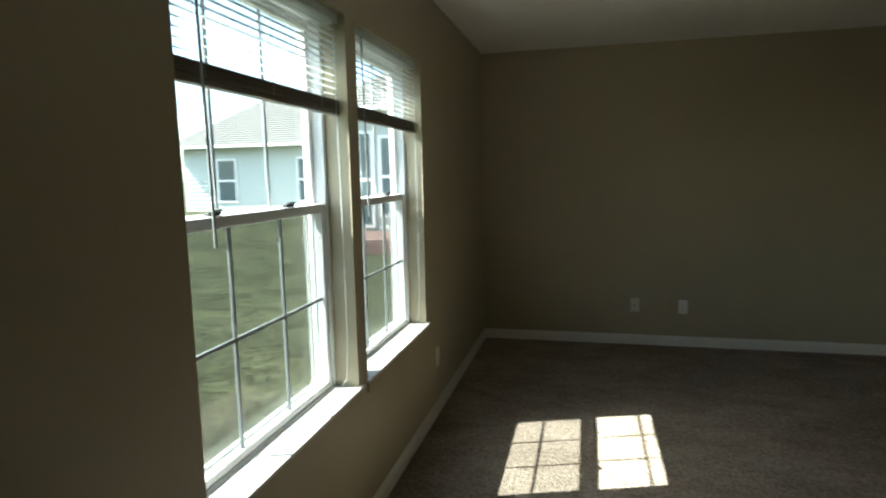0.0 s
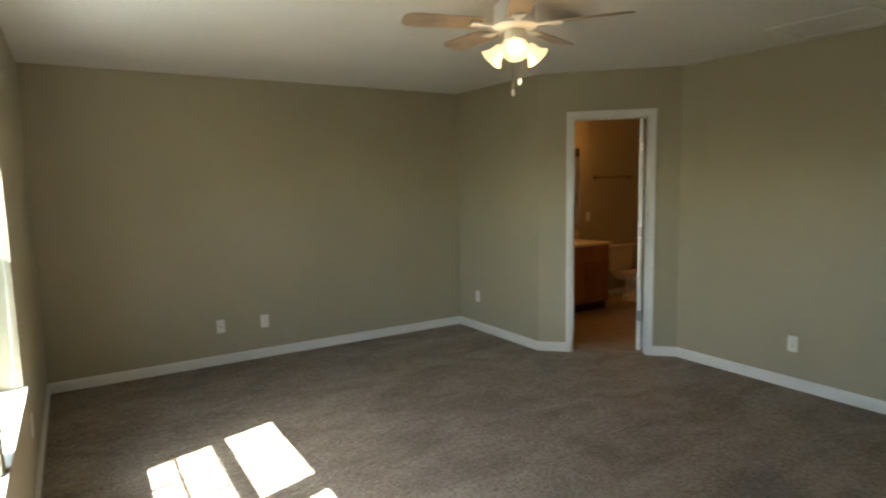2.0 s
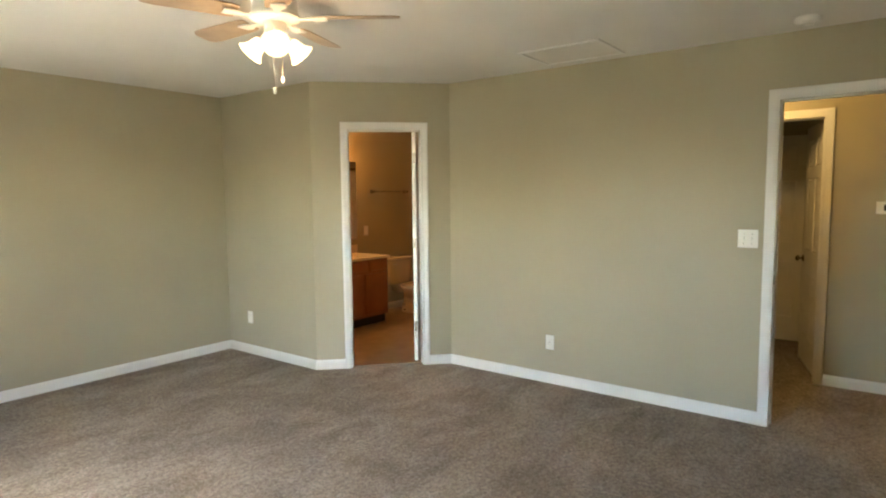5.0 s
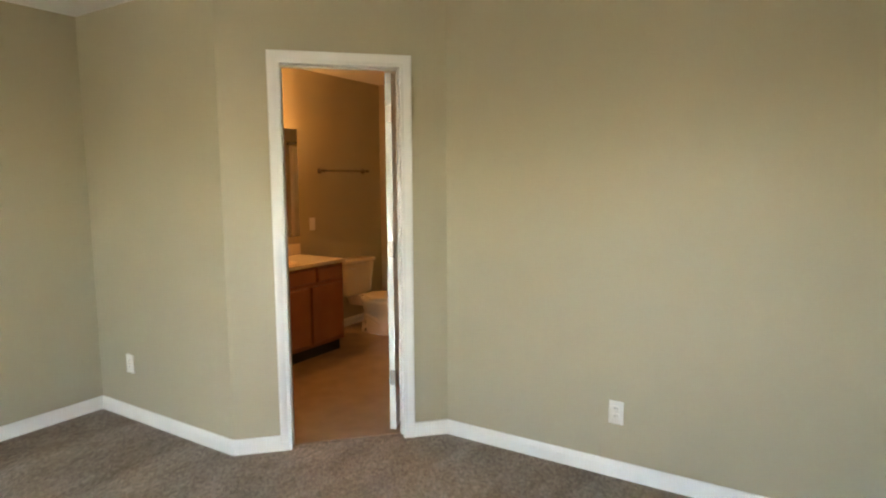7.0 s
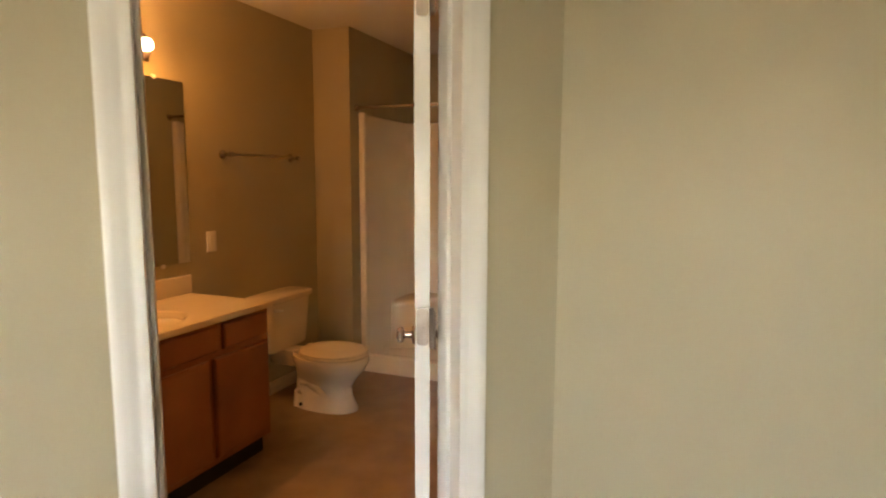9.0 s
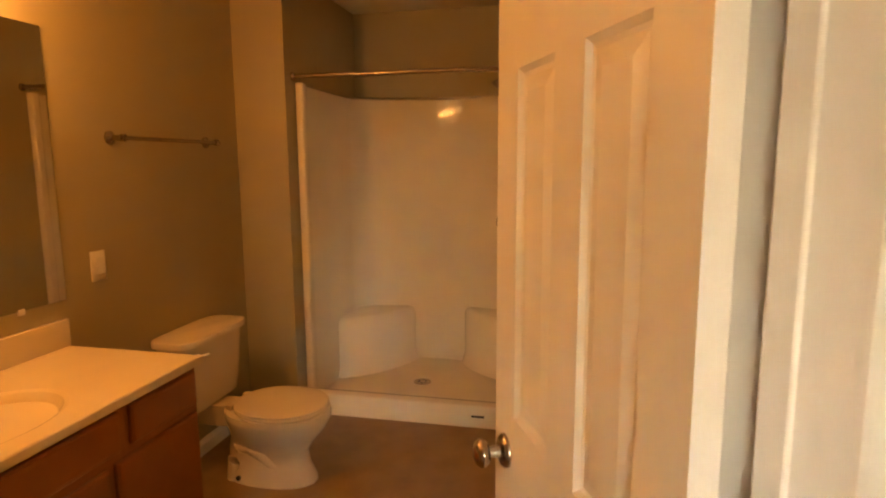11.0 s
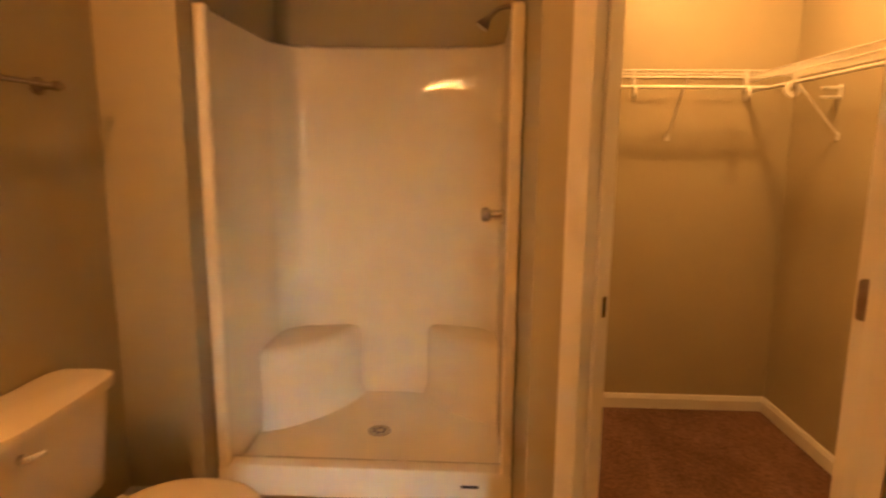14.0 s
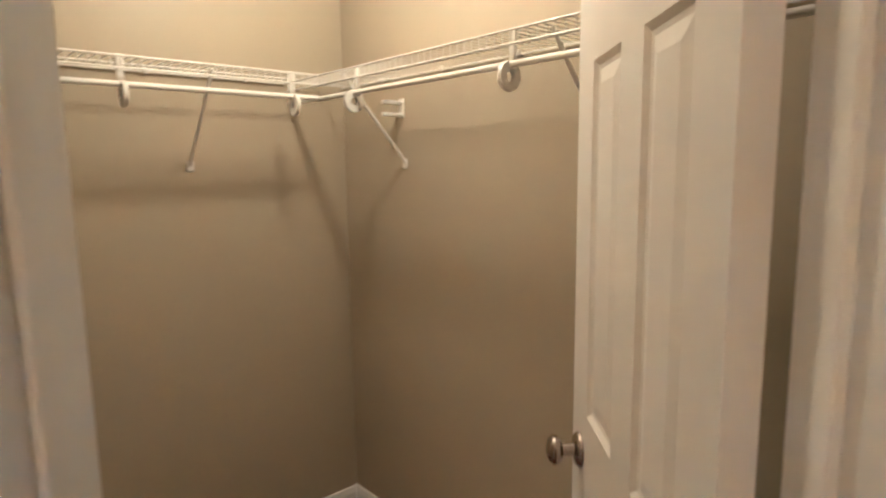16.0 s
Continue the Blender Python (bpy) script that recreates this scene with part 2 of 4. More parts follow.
def wall(name, label, a0, a1, b0, b1, openings=(), height=H):
    """A wall whose seen face runs from a0 to a1 and whose back runs from b0 to b1. Openings: (from, to, bottom, top) along the face."""
    a0, a1, b0, b1 = (Vector(p) for p in (a0, a1, b0, b1))
    way = (a1 - a0).normalized()
    length = (a1 - a0).length
    side = b0 - a0
    across = side - way * side.dot(way)
    bm = bmesh.new()
    cuts = sorted({0.0, length, *(s for o in openings for s in o[:2])})

    def ends(s):
        if s <= 0.0:
            return a0, b0
        if s >= length:
            return a1, b1
        return a0 + way * s, a0 + way * s + across
    for s, e in zip(cuts, cuts[1:]):
        (p, pb), (q, qb) = ends(s), ends(e)
        plan = [tuple(p), tuple(q), tuple(qb), tuple(pb)]
        spans = [(0.0, height)]
        for o in openings:
            if o[0] <= s + 1e-6 and o[1] >= e - 1e-6:
                spans = [(0.0, o[2]), (o[3], height)]
        for z0, z1 in spans:
            if z1 - z0 > 1e-4:
                add_prism(bm, plan, z0, z1)
    return solid(name, bm, M_WALL, label, "wall", "structure")


WX, AY, BX, CX = -0.70, 5.31, 3.045, 3.875
WIN = ((1.41, 2.375), (2.475, 3.39))
WZ0, WZ1 = 0.60, 2.04
OPEN_H, J = 2.048, 0.016
BD, DC = (3.045, 4.035), (3.875, 3.205)
BDB, DCB = (3.155, 4.0876), (3.99, 3.2526)
S45 = math.sqrt(0.5)
wall("wall_west", "khaki painted bedroom wall with two windows", (WX, -1.3), (WX, AY), (WX - 0.16, -1.46), (WX - 0.16, AY + 0.16),
     [(y0 + 1.3, y1 + 1.3, WZ0, WZ1) for y0, y1 in WIN])
wall("wall_north", "khaki painted bedroom wall", (WX, AY), (3.155, AY), (WX - 0.16, AY + 0.16), (3.155, AY + 0.16))
wall("wall_bath_side", "short khaki painted bedroom wall", (BX, AY), BD, (3.155, AY), BDB)
DOOR_S = (0.304, 0.919)
wall("wall_bath_door", "angled khaki wall with the bathroom doorway", BD, DC, BDB, DCB, [(DOOR_S[0] - J, DOOR_S[1] + J, 0.0, OPEN_H + J)])
HD = (0.71, -0.055)
wall("wall_east", "khaki painted bedroom wall with the hall doorway", DC, (CX, -1.3), DCB, (3.99, -1.46), [(DC[1] - HD[0] - J, DC[1] - HD[1] + J, 0.0, OPEN_H + J)])
wall("wall_south", "khaki painted bedroom wall", (CX, -1.3), (WX, -1.3), (3.99, -1.46), (WX - 0.16, -1.46))
# bathroom and wardrobe
wall("wall_bath_north", "khaki painted bathroom wall behind the vanity", (3.155, 5.40), (7.12, 5.40), (3.155, 5.56), (7.24, 5.56))
wall("wall_shower_north", "khaki wall between toilet and shower", (6.09, 5.105), (7.12, 5.105), (6.09, 5.40), (7.12, 5.40))
wall("wall_far_east", "khaki painted wall behind shower and wardrobe", (7.12, 5.40), (7.12, 2.525), (7.24, 5.56), (7.24, 2.41))
CP0, CP1 = (5.735, 3.925), (5.03, 3.22)
wall("wall_shower_south", "khaki wall between shower and wardrobe", (7.12, 3.925), CP0, (7.12, 3.81), (5.7826, 3.81))
CDOOR_S = (0.175, 0.800)
wall("wall_wardrobe_door", "angled khaki wall with the wardrobe doorway", CP0, CP1, (5.7826, 3.81), (5.0776, 3.105), [(CDOOR_S[0] - J, CDOOR_S[1] + J, 0.0, OPEN_H + J)])
wall("wall_bath_south", "khaki painted bathroom wall", CP1, (3.99, 3.22), (5.0776, 3.105), (3.99, 3.105))
wall("wall_wardrobe_south", "khaki painted wardrobe wall", (7.12, 2.525), (3.99, 2.525), (7.12, 2.41), (3.99, 2.41))
wall("wall_wardrobe_west", "khaki painted wardrobe wall", (4.45, 3.105), (4.45, 2.525), (4.335, 3.105), (4.335, 2.525))
# hall and the dark room past it
HX, HOPEN = 5.042, (1.28, 0.567)
wall("wall_hall", "khaki painted hall wall with a doorway", (HX, 2.41), (HX, -1.46), (HX + 0.115, 2.41), (HX + 0.115, -1.46), [(2.41 - HOPEN[0] - J, 2.41 - HOPEN[1] + J, 0.0, OPEN_H + J)])
wall("wall_hall_end", "khaki painted hall end wall", (3.99, -1.46), (7.2, -1.46), (3.99, -1.58), (7.2, -1.58))
wall("wall_store_back", "khaki painted wall of the dark room", (6.46, 2.41), (6.46, -1.46), (6.58, 2.41), (6.58, -1.46))
wall("wall_store_outer", "khaki painted wall closing the house", (7.12, 2.41), (7.12, -1.46), (7.24, 2.41), (7.24, -1.46))

bm = bmesh.new()
add_box(bm, WX - 0.16, 7.24, -1.58, 5.56, H, H + 0.12)
solid("ceiling", bm, M_CEIL, "white textured ceiling", "ceiling", "structure")
solid("floor", add_box(bmesh.new(), WX - 0.16, 7.24, -1.58, 5.56, -0.12, 0.0), M_CARPET, "brown cut pile carpet floor", "floor", "structure")
n_ = 0.05
bm = add_prism(bmesh.new(), [(3.155, 5.40), (6.09, 5.40), (6.09, 5.10), (6.21, 5.10), (6.21, 3.925), (5.735, 3.925), (5.03, 3.22), (3.99, 3.22), (3.99 - n_ * 0.5, 3.2526 - n_ * 0.9), (3.155 - n_, 4.0876 - n_)], 0.0, 0.004)
solid("floor_bathroom", bm, M_FLOOR, "tan sheet vinyl bathroom floor", "floor", "structure")
# wardrobe carpet, reddened in its colour for the warm lamp
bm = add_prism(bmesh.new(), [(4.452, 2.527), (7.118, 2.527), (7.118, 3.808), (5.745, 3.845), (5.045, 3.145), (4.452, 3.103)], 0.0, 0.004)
solid("floor_wardrobe", bm, M_CARPET_WARM, "smooth wardrobe carpet with warm lamplight in its colour", "floor", "structure")


# ---- trim: baseboards, door surrounds ----
def baseboard(label, *points):
    """A white board along the foot of a wall, room side to the left of the way walked."""
    prof = ((0.0, 0.0), (0.013, 0.0), (0.013, 0.058), (0.0095, 0.068), (0.007, 0.077), (0.003, 0.083), (0.0, 0.083))
    pts = [Vector((*p, 0)) for p in points]
    for i, (p, q) in enumerate(zip(pts, pts[1:])):
        way = (q - p).normalized()
        left = Vector((-way.y, way.x, 0))
        rings = [[e + left * u + Vector((0, 0, z + 0.0005)) for u, z in prof] for e in (p, q)]
        solid("baseboard", loft_bm(rings), M_TRIM, label, "baseboard", "structure")


def along(p, way, s, out=0.0):
    return (p[0] + way[0] * s - way[1] * out, p[1] + way[1] * s + way[0] * out)


ROOM = "white painted baseboard along the carpet"
E2 = 0.062
bl = math.dist(BD, DC)
baseboard(ROOM, (WX, AY), (WX, -1.3), (CX, -1.3), (CX, HD[1] - E2))
baseboard(ROOM, (CX, HD[0] + E2), DC, along(DC, (-S45, S45), bl - DOOR_S[1] - E2))
baseboard(ROOM, along(DC, (-S45, S45), bl - DOOR_S[0] + E2), BD, (BX, AY), (WX, AY))
BATH = "white painted baseboard along the bathroom floor"
cl = math.dist(CP0, CP1)
baseboard(BATH, (3.99, 3.22), CP1, along(CP1, (S45, S45), cl - CDOOR_S[1] - E2))
baseboard(BATH, along(CP1, (S45, S45), cl - CDOOR_S[0] + E2), CP0, (6.09, 3.925))
baseboard(BATH, (6.09, 5.105), (6.09, 5.40), (4.89, 5.40))
baseboard("white painted baseboard in the wardrobe", (4.45, 3.105), (4.45, 2.525), (7.12, 2.525), (7.12, 3.81), (5.80, 3.81))
baseboard("white painted baseboard in the hall", (HX, HOPEN[0] + E2), (HX, 2.41))
baseboard("white painted baseboard in the hall", (HX, -1.46), (HX, HOPEN[1] - E2))


def surround(name, label, origin, angle, s0, s1, depth, back=True, strike=None, stop_at=0.05, front=True):
    """Casing on both faces, jamb lining and stop of a doorway. Local x runs along the wall, y into the seen room, the wall lies at y from -depth to 0."""
    root = thing(name, label, "door frame", (*origin, 0), angle, kind="structure")
    h = OPEN_H
    prof = ((-0.005, 0.0), (-0.005, 0.009), (0.004, 0.012), (0.012, 0.0095), (0.018, 0.0095), (0.026, 0.014), (0.040, 0.016), (0.050, 0.0175), (0.056, 0.015), (0.057, 0.0))
    prof = tuple((u + 0.005, v) for u, v in prof)

    def casing(sign, base):
        rings = []
        for kind in range(4):
            ring = []
            for u, v in prof:
                y = base + sign * v
                ring.append(((s0 - 0.0 - u, y, 0.0), (s0 - u, y, h + u), (s1 + u, y, h + u), (s1 + u, y, 0.0))[kind])
            rings.append(ring)
        return loft_bm(rings)
    if front:
        part("casing", casing(1, 0.0), M_TRIM, root)
    if back:
        part("casing", casing(-1, -depth), M_TRIM, root)
    part("jamb", box_bm(s0 - J, s0, -depth - 0.002, 0.002, 0, h), M_TRIM, root)
    part("jamb", box_bm(s1, s1 + J, -depth - 0.002, 0.002, 0, h), M_TRIM, root)
    part("head_jamb", box_bm(s0 - J, s1 + J, -depth - 0.002, 0.002, h, h + J), M_TRIM, root)
    y0, y1 = -stop_at - 0.03, -stop_at
    part("door_stop", box_bm(s0, s0 + 0.011, y0, y1, 0, h - 0.011, 0.002, 1), M_TRIM, root)
    part("door_stop", box_bm(s1 - 0.011, s1, y0, y1, 0, h - 0.011, 0.002, 1), M_TRIM, root)
    part("door_stop", box_bm(s0, s1, y0, y1, h - 0.011, h, 0.002, 1), M_TRIM, root)
    if strike:
        s, side, ys = strike
        x0, x1 = (s, s + 0.002) if side > 0 else (s - 0.002, s)
        plate = part("strike_plate", box_bm(x0, x1, ys - 0.014, ys + 0.014, 0.91, 0.97, 0.0008, 1), M_BRONZE, root, "bronze strike plate")
        part("latch_hole", box_bm(x1 - 0.0005 if side > 0 else x0 - 0.0004, x1 + 0.0004 if side > 0 else x0 + 0.0005, ys - 0.007, ys + 0.007, 0.927, 0.953), M_DARK, plate)
    return root


# the seen side of the angled bathroom wall faces the bedroom
surround("door_frame_bathroom", "white moulded door casing round the bathroom doorway", DC, 135, math.dist(BD, DC) - DOOR_S[1], math.dist(BD, DC) - DOOR_S[0], 0.115, strike=(math.dist(BD, DC) - DOOR_S[0], -1, -0.095), stop_at=0.045)
surround("door_frame_hall", "white moulded door casing round the hall doorway", (CX, -1.3), 90, 1.3 + HD[1], 1.3 + HD[0], 0.115, strike=(1.3 + HD[0], -1, -0.02), stop_at=0.04)
surround("door_frame_wardrobe", "white moulded door casing round the wardrobe doorway", CP1, 45, math.dist(CP0, CP1) - CDOOR_S[1], math.dist(CP0, CP1) - CDOOR_S[0], 0.115, strike=(math.dist(CP0, CP1) - CDOOR_S[0], -1, -0.095), stop_at=0.045)
surround("door_frame_dark_room", "white door casing on the hall wall", (HX, -1.46), 90, 1.46 + HOPEN[1], 1.46 + HOPEN[0], 0.115, stop_at=0.045)


# ---- doors ----
def knob_bm(side):
    bm = lathe_bm([(0.032, 0.0), (0.032, 0.004), (0.027, 0.010), (0.012, 0.013), (0.011, 0.034), (0.020, 0.036), (0.0265, 0.044), (0.0265, 0.051), (0.020, 0.059), (0.008, 0.063)], 28)
    return moved(bm, pose(0, 0, 0, -90 if side > 0 else 90))


def plate_bm(y0, y1, z0, z1, x0, x1, r=0.012):
    """A thin plate across x, its corners rounded."""
    plan = []
    for cy, cz, a in ((y1 - r, z1 - r, 0), (y0 + r, z1 - r, 90), (y0 + r, z0 + r, 180), (y1 - r, z0 + r, 270)):
        plan += [(cy + r * math.cos(radians(a + d)), cz + r * math.sin(radians(a + d))) for d in (0, 22.5, 45, 67.5, 90)]
    return loft_bm([[(x, y, z) for y, z in plan] for x in (x0, x1)])


def door_leaf(name, label, pin, angle, width, side, group="", jamb=None, reach=0.0):
    """A six-panel leaf hung at pin; side tells on which side of the pin line its thickness lies."""
    root = thing(name, label, "door", (*pin, 0), angle, group)
    off = 0.010
    t = 0.035
    y0, y1 = (0.0, t) if side > 0 else (-t, 0.0)
    st, mid = 0.105, 0.095
    xs = ((st, width / 2 - mid / 2), (width / 2 + mid / 2, width - st))
    zs = ((0.25, 0.80), (0.99, 1.60), (1.70, 1.92))
    bm = bmesh.new()
    for a, b in ((off, st), (xs[0][1], xs[1][0]), (xs[1][1], width)):
        add_box(bm, a, b, y0, y1, 0.014, 2.038)
    for za, zb in ((0.014, zs[0][0]), (zs[0][1], zs[1][0]), (zs[1][1], zs[2][0]), (zs[2][1], 2.038)):
        for a, b in xs:
            add_box(bm, a, b, y0, y1, za, zb)
    leaf = part("leaf", bm, M_DOOR, root, smooth=False)
    for a, b in xs:
        for za, zb in zs:
            def ring(inset, y):
                return [(a + inset, y, za + inset), (b - inset, y, za + inset), (b - inset, y, zb - inset), (a + inset, y, zb - inset)]
            part("panel", loft_bm([ring(0.040, y0 + 0.0025), ring(0.016, y0 + 0.008), ring(0.009, y0 + 0.0065), ring(0.0, y0 + 0.0005), ring(0.0, y1 - 0.0005), ring(0.009, y1 - 0.0065), ring(0.016, y1 - 0.008), ring(0.040, y1 - 0.0025)]), M_DOOR, leaf, smooth=False)
    for sgn, y in ((1, y1), (-1, y0)):
        part("knob", moved(knob_bm(sgn), pose(width - 0.062, y, 0.908)), M_NICKEL, root, "round satin nickel knob")
    part("latch_plate", box_bm(width - 0.001, width + 0.0015, (y0 + y1) / 2 - 0.013, (y0 + y1) / 2 + 0.013, 0.878, 0.938, 0.0006, 1), M_NICKEL, root)
    for z in (0.325, 1.07, 1.815):
        hinge = part("hinge", plate_bm(y0 + 0.002 - reach if side > 0 else y0 + 0.004, y1 - 0.004 if side > 0 else y1 - 0.002, z - 0.045, z + 0.045, off - 0.0025, off + 0.0005, 0.010), M_HINGE, root, "dull metal butt hinge")
        part("hinge_pin", tube_bm([(-0.004, -0.004 * side, z - 0.047), (-0.004, -0.004 * side, z + 0.047)], 0.0055), M_HINGE, hinge)
        if jamb is not None:
            part("jamb_plate", moved(box_bm(0.003, 0.034, -0.0022, 0.0022, z - 0.045, z + 0.045, 0.0015, 1), pose(0, 0, 0, 0, 0, jamb - angle)), M_HINGE, hinge)
        for dz in (-0.03, 0.0, 0.03):
            part("screw", moved(lathe_bm([(0.004, 0.0), (0.004, 0.0008), (0.002, 0.0014)], 12), pose(off - 0.002, (y0 + y1) / 2 + (0.006 if dz else -0.004), z + dz, 0, -90)), M_HINGE, hinge)
    return root


PIN_B = (3.729, 3.470)
door_leaf("interior_door", "white six-panel door standing open into the bathroom", PIN_B, 24.9, 0.607, 1, "interior doors", 225)
door_leaf("interior_door", "white six-panel bedroom door standing open beside the hall doorway", (CX - 0.002, HD[1] + 0.002), 180, 0.760, -1, "interior doors")
PIN_C = (CP0[0] - 0.785 * S45 + 0.128 * S45, CP0[1] - 0.785 * S45 - 0.128 * S45)
door_leaf("interior_door", "white six-panel door standing open into the wardrobe", PIN_C, -42, 0.605, 1, "interior doors", 135, 0.019)
door_leaf("interior_door", "white six-panel door standing open in the dark room", (HX + 0.117, HOPEN[1] + 0.006), 15, 0.70, -1, "interior doors")
door_leaf("interior_door", "closed six-panel door at the back of the dark room", (6.42, 0.78), 90, 0.76, -1, "interior doors")


# ---- windows ----
def window(index, y0, y1):
    root = thing("window_%d" % index, "white vinyl double-hung window with divided panes", "window", (WX, 0, 0), 0, kind="structure")
    z0, z1, xo, xi = WZ0, WZ1, -0.175, -0.095
    f = 0.022
    zm = 1.325
    for a, b, c, d in ((y0, y0 + f, z0, z1), (y1 - f, y1, z0, z1), (y0 + f, y1 - f, z0, z0 + 0.020), (y0 + f, y1 - f, z1 - f, z1)):
        part("window_frame", box_bm(xo, xi, a, b, c, d, 0.003, 1), M_VINYL, root)

    def sash(xa, xb, za, zb, bottom, top, cross=0.0):
        s = part("sash", box_bm(xa, xb, y0 + f, y0 + f + 0.024, za, zb, 0.004, 1), M_VINYL, root)
        part("stile", box_bm(xa, xb, y1 - f - 0.024, y1 - f, za, zb, 0.004, 1), M_VINYL, s)
        ya, yb = y0 + f + 0.024, y1 - f - 0.024
        part("rail", box_bm(xa, xb, ya, yb, za, za + bottom, 0.004, 1), M_VINYL, s)
        part("rail", box_bm(xa, xb, ya, yb, zb - top, zb, 0.004, 1), M_VINYL, s)
        xm = (xa + xb) / 2
        glass = part("pane", box_bm(xm - 0.002, xm + 0.002, ya, yb, za + bottom, zb - top), M_GLASS, s)
        glass.visible_shadow = False
        for k in (1, 2):
            y = ya + (yb - ya) * k / 3
            part("muntin", box_bm(xm - 0.005, xm + 0.005, y - 0.0065, y + 0.0065, za + bottom, zb - top, 0.002, 1), M_GRILLE, s)
        z = (za + bottom + zb - top) / 2 + cross
        part("muntin", box_bm(xm - 0.0047, xm + 0.0047, ya, yb, z - 0.0065, z + 0.0065, 0.002, 1), M_GRILLE, s)
        return s
    sash(-0.137, -0.103, z0 + 0.020, zm + 0.020, 0.024, 0.036)
    sash(-0.171, -0.139, zm - 0.018, z1 - f, 0.040, 0.035, 0.045)
    for k in (0.28, 0.72):
        lock = part("sash_lock", box_bm(-0.129, -0.111, y0 + (y1 - y0) * k - 0.028, y0 + (y1 - y0) * k + 0.028, zm + 0.020, zm + 0.030, 0.003, 1), M_DARK, root, "dark sash lock")
        part("lever", box_bm(-0.123, -0.103, y0 + (y1 - y0) * k - 0.008, y0 + (y1 - y0) * k + 0.024, zm + 0.030, zm + 0.037, 0.002, 1), M_DARK, lock)
    part("window_sill", box_bm(-0.100, 0.018, y0 + 0.001, y1 - 0.001, z0 - 0.001, z0 + 0.014, 0.005, 2), M_TRIM, root, "white painted window stool")
    part("sill_nose", box_bm(0.0005, 0.018, y0 - 0.03, y1 + 0.03, z0 - 0.0005, z0 + 0.0135, 0.005, 2), M_TRIM, root)
    part("apron", box_bm(0.0005, 0.010, y0 - 0.015, y1 + 0.015, z0 - 0.045, z0 - 0.002, 0.003, 1), M_WALL, root)
    return root


for n, (a, b) in enumerate(WIN):
    window(n + 1, a, b)


def screen_material():
    m = bpy.data.materials.new("insect_screen_mesh")
    m.use_nodes = True
    nt = m.node_tree
    tr, mx = nt.nodes.new("ShaderNodeBsdfTransparent"), nt.nodes.new("ShaderNodeMixShader")
    nt.nodes["Principled BSDF"].inputs["Base Color"].default_value = (0.06, 0.06, 0.06, 1)
    mx.inputs[0].default_value = 0.34
    nt.links.new(tr.outputs[0], mx.inputs[1])
    nt.links.new(nt.nodes["Principled BSDF"].outputs[0], mx.inputs[2])
    nt.links.new(mx.outputs[0], nt.nodes["Material Output"].inputs[0])
    return m


M_SCREEN = screen_material()
for a, b in WIN:
    scr = thing("insect_screen", "grey insect screen outside the lower window sash", "window screen", (WX - 0.179, 0, 0), 0, "window screens")
    part("mesh", box_bm(-0.001, 0.001, a + 0.045, b - 0.045, WZ0 + 0.032, 1.32), M_SCREEN, scr)
    for y0, y1, z0, z1 in ((a + 0.03, a + 0.045, WZ0 + 0.020, 1.335), (b - 0.045, b - 0.03, WZ0 + 0.020, 1.335), (a + 0.045, b - 0.045, WZ0 + 0.020, WZ0 + 0.032), (a + 0.045, b - 0.045, 1.32, 1.335)):
        part("frame", box_bm(-0.004, 0.004, y0, y1, z0, z1), M_VINYL, scr)


def blind(y0, y1, drop):
    """A half-raised venetian blind: slats above, a stack of gathered slats at the bottom."""
    root = thing("venetian_blind", "half-raised white venetian blind in the window recess", "blind", (WX, 0, 0), 0, "window blinds")
    x = -0.045
    top = WZ1 - 0.002
    part("headrail", box_bm(x - 0.022, x + 0.022, y0 + 0.004, y1 - 0.004, top - 0.035, top, 0.003, 1), M_BLIND, root)
    z = top - 0.055
    slats = []
    while z > drop + 0.062:
        slats.append(z)
        z -= 0.0235
    shape = mesh_of("slat", moved(box_bm(-0.0125, 0.0125, y0 + 0.006, y1 - 0.006, -0.0006, 0.0006), pose(0, 0, 0, 0, 10)), M_BLIND)
    for k, z in enumerate(slats):
        s = new("slat", shape)
        s.parent = root
        s.location = (x, 0, z)
    # gathered white slats and rail, browned to stand for their backlit shade
    stack = mesh_of("stacked_slat", box_bm(-0.0135, 0.0135, y0 + 0.006, y1 - 0.006, -0.0014, 0.0014, 0.0006, 1), M_PAINTED_SHADE)
    for k in range(10):
        s = new("stacked_slat", stack)
        s.parent = root
        s.location = (x + 0.0015 * ((k * 7) % 3 - 1), 0, drop + 0.024 + k * 0.0034)
    part("bottom_rail", box_bm(x - 0.015, x + 0.015, y0 + 0.005, y1 - 0.005, drop, drop + 0.020, 0.004, 2), M_PAINTED_SHADE, root, "bottom rail with backlit shade in its colour")
    for k in (0.16, 0.5, 0.84):
        y = y0 + (y1 - y0) * k
        for dx in (-0.013, 0.013):
            part("ladder_cord", tube_bm([(x + dx, y, drop + 0.02), (x + dx, y, top - 0.03)], 0.0012, 6), M_BLIND, root)
    y = y0 + 0.12
    # grey puts the wand's silhouette against the window into its colour
    part("tilt_wand", tube_bm([(x + 0.022, y, top - 0.03), (x + 0.026, y + 0.004, 1.55), (x + 0.028, y + 0.006, 1.275)], 0.0042, 8), M_GRILLE, root, "tilt wand greyed as a backlit silhouette")
    y = y1 - 0.055
    cord = [(x + 0.022, y, top - 0.03), (x + 0.024, y + 0.004, 1.5), (x + 0.024, y + 0.012, 1.1), (x + 0.020, y + 0.020, 0.80), (x + 0.014, y + 0.012, 0.66), (x + 0.012, y - 0.02, 0.645)]
    part("lift_cord", tube_bm(cord, 0.0016, 6), M_BLIND, root)
    return root


for a, b in WIN:
    blind(a + 0.002, b - 0.002, 1.672)


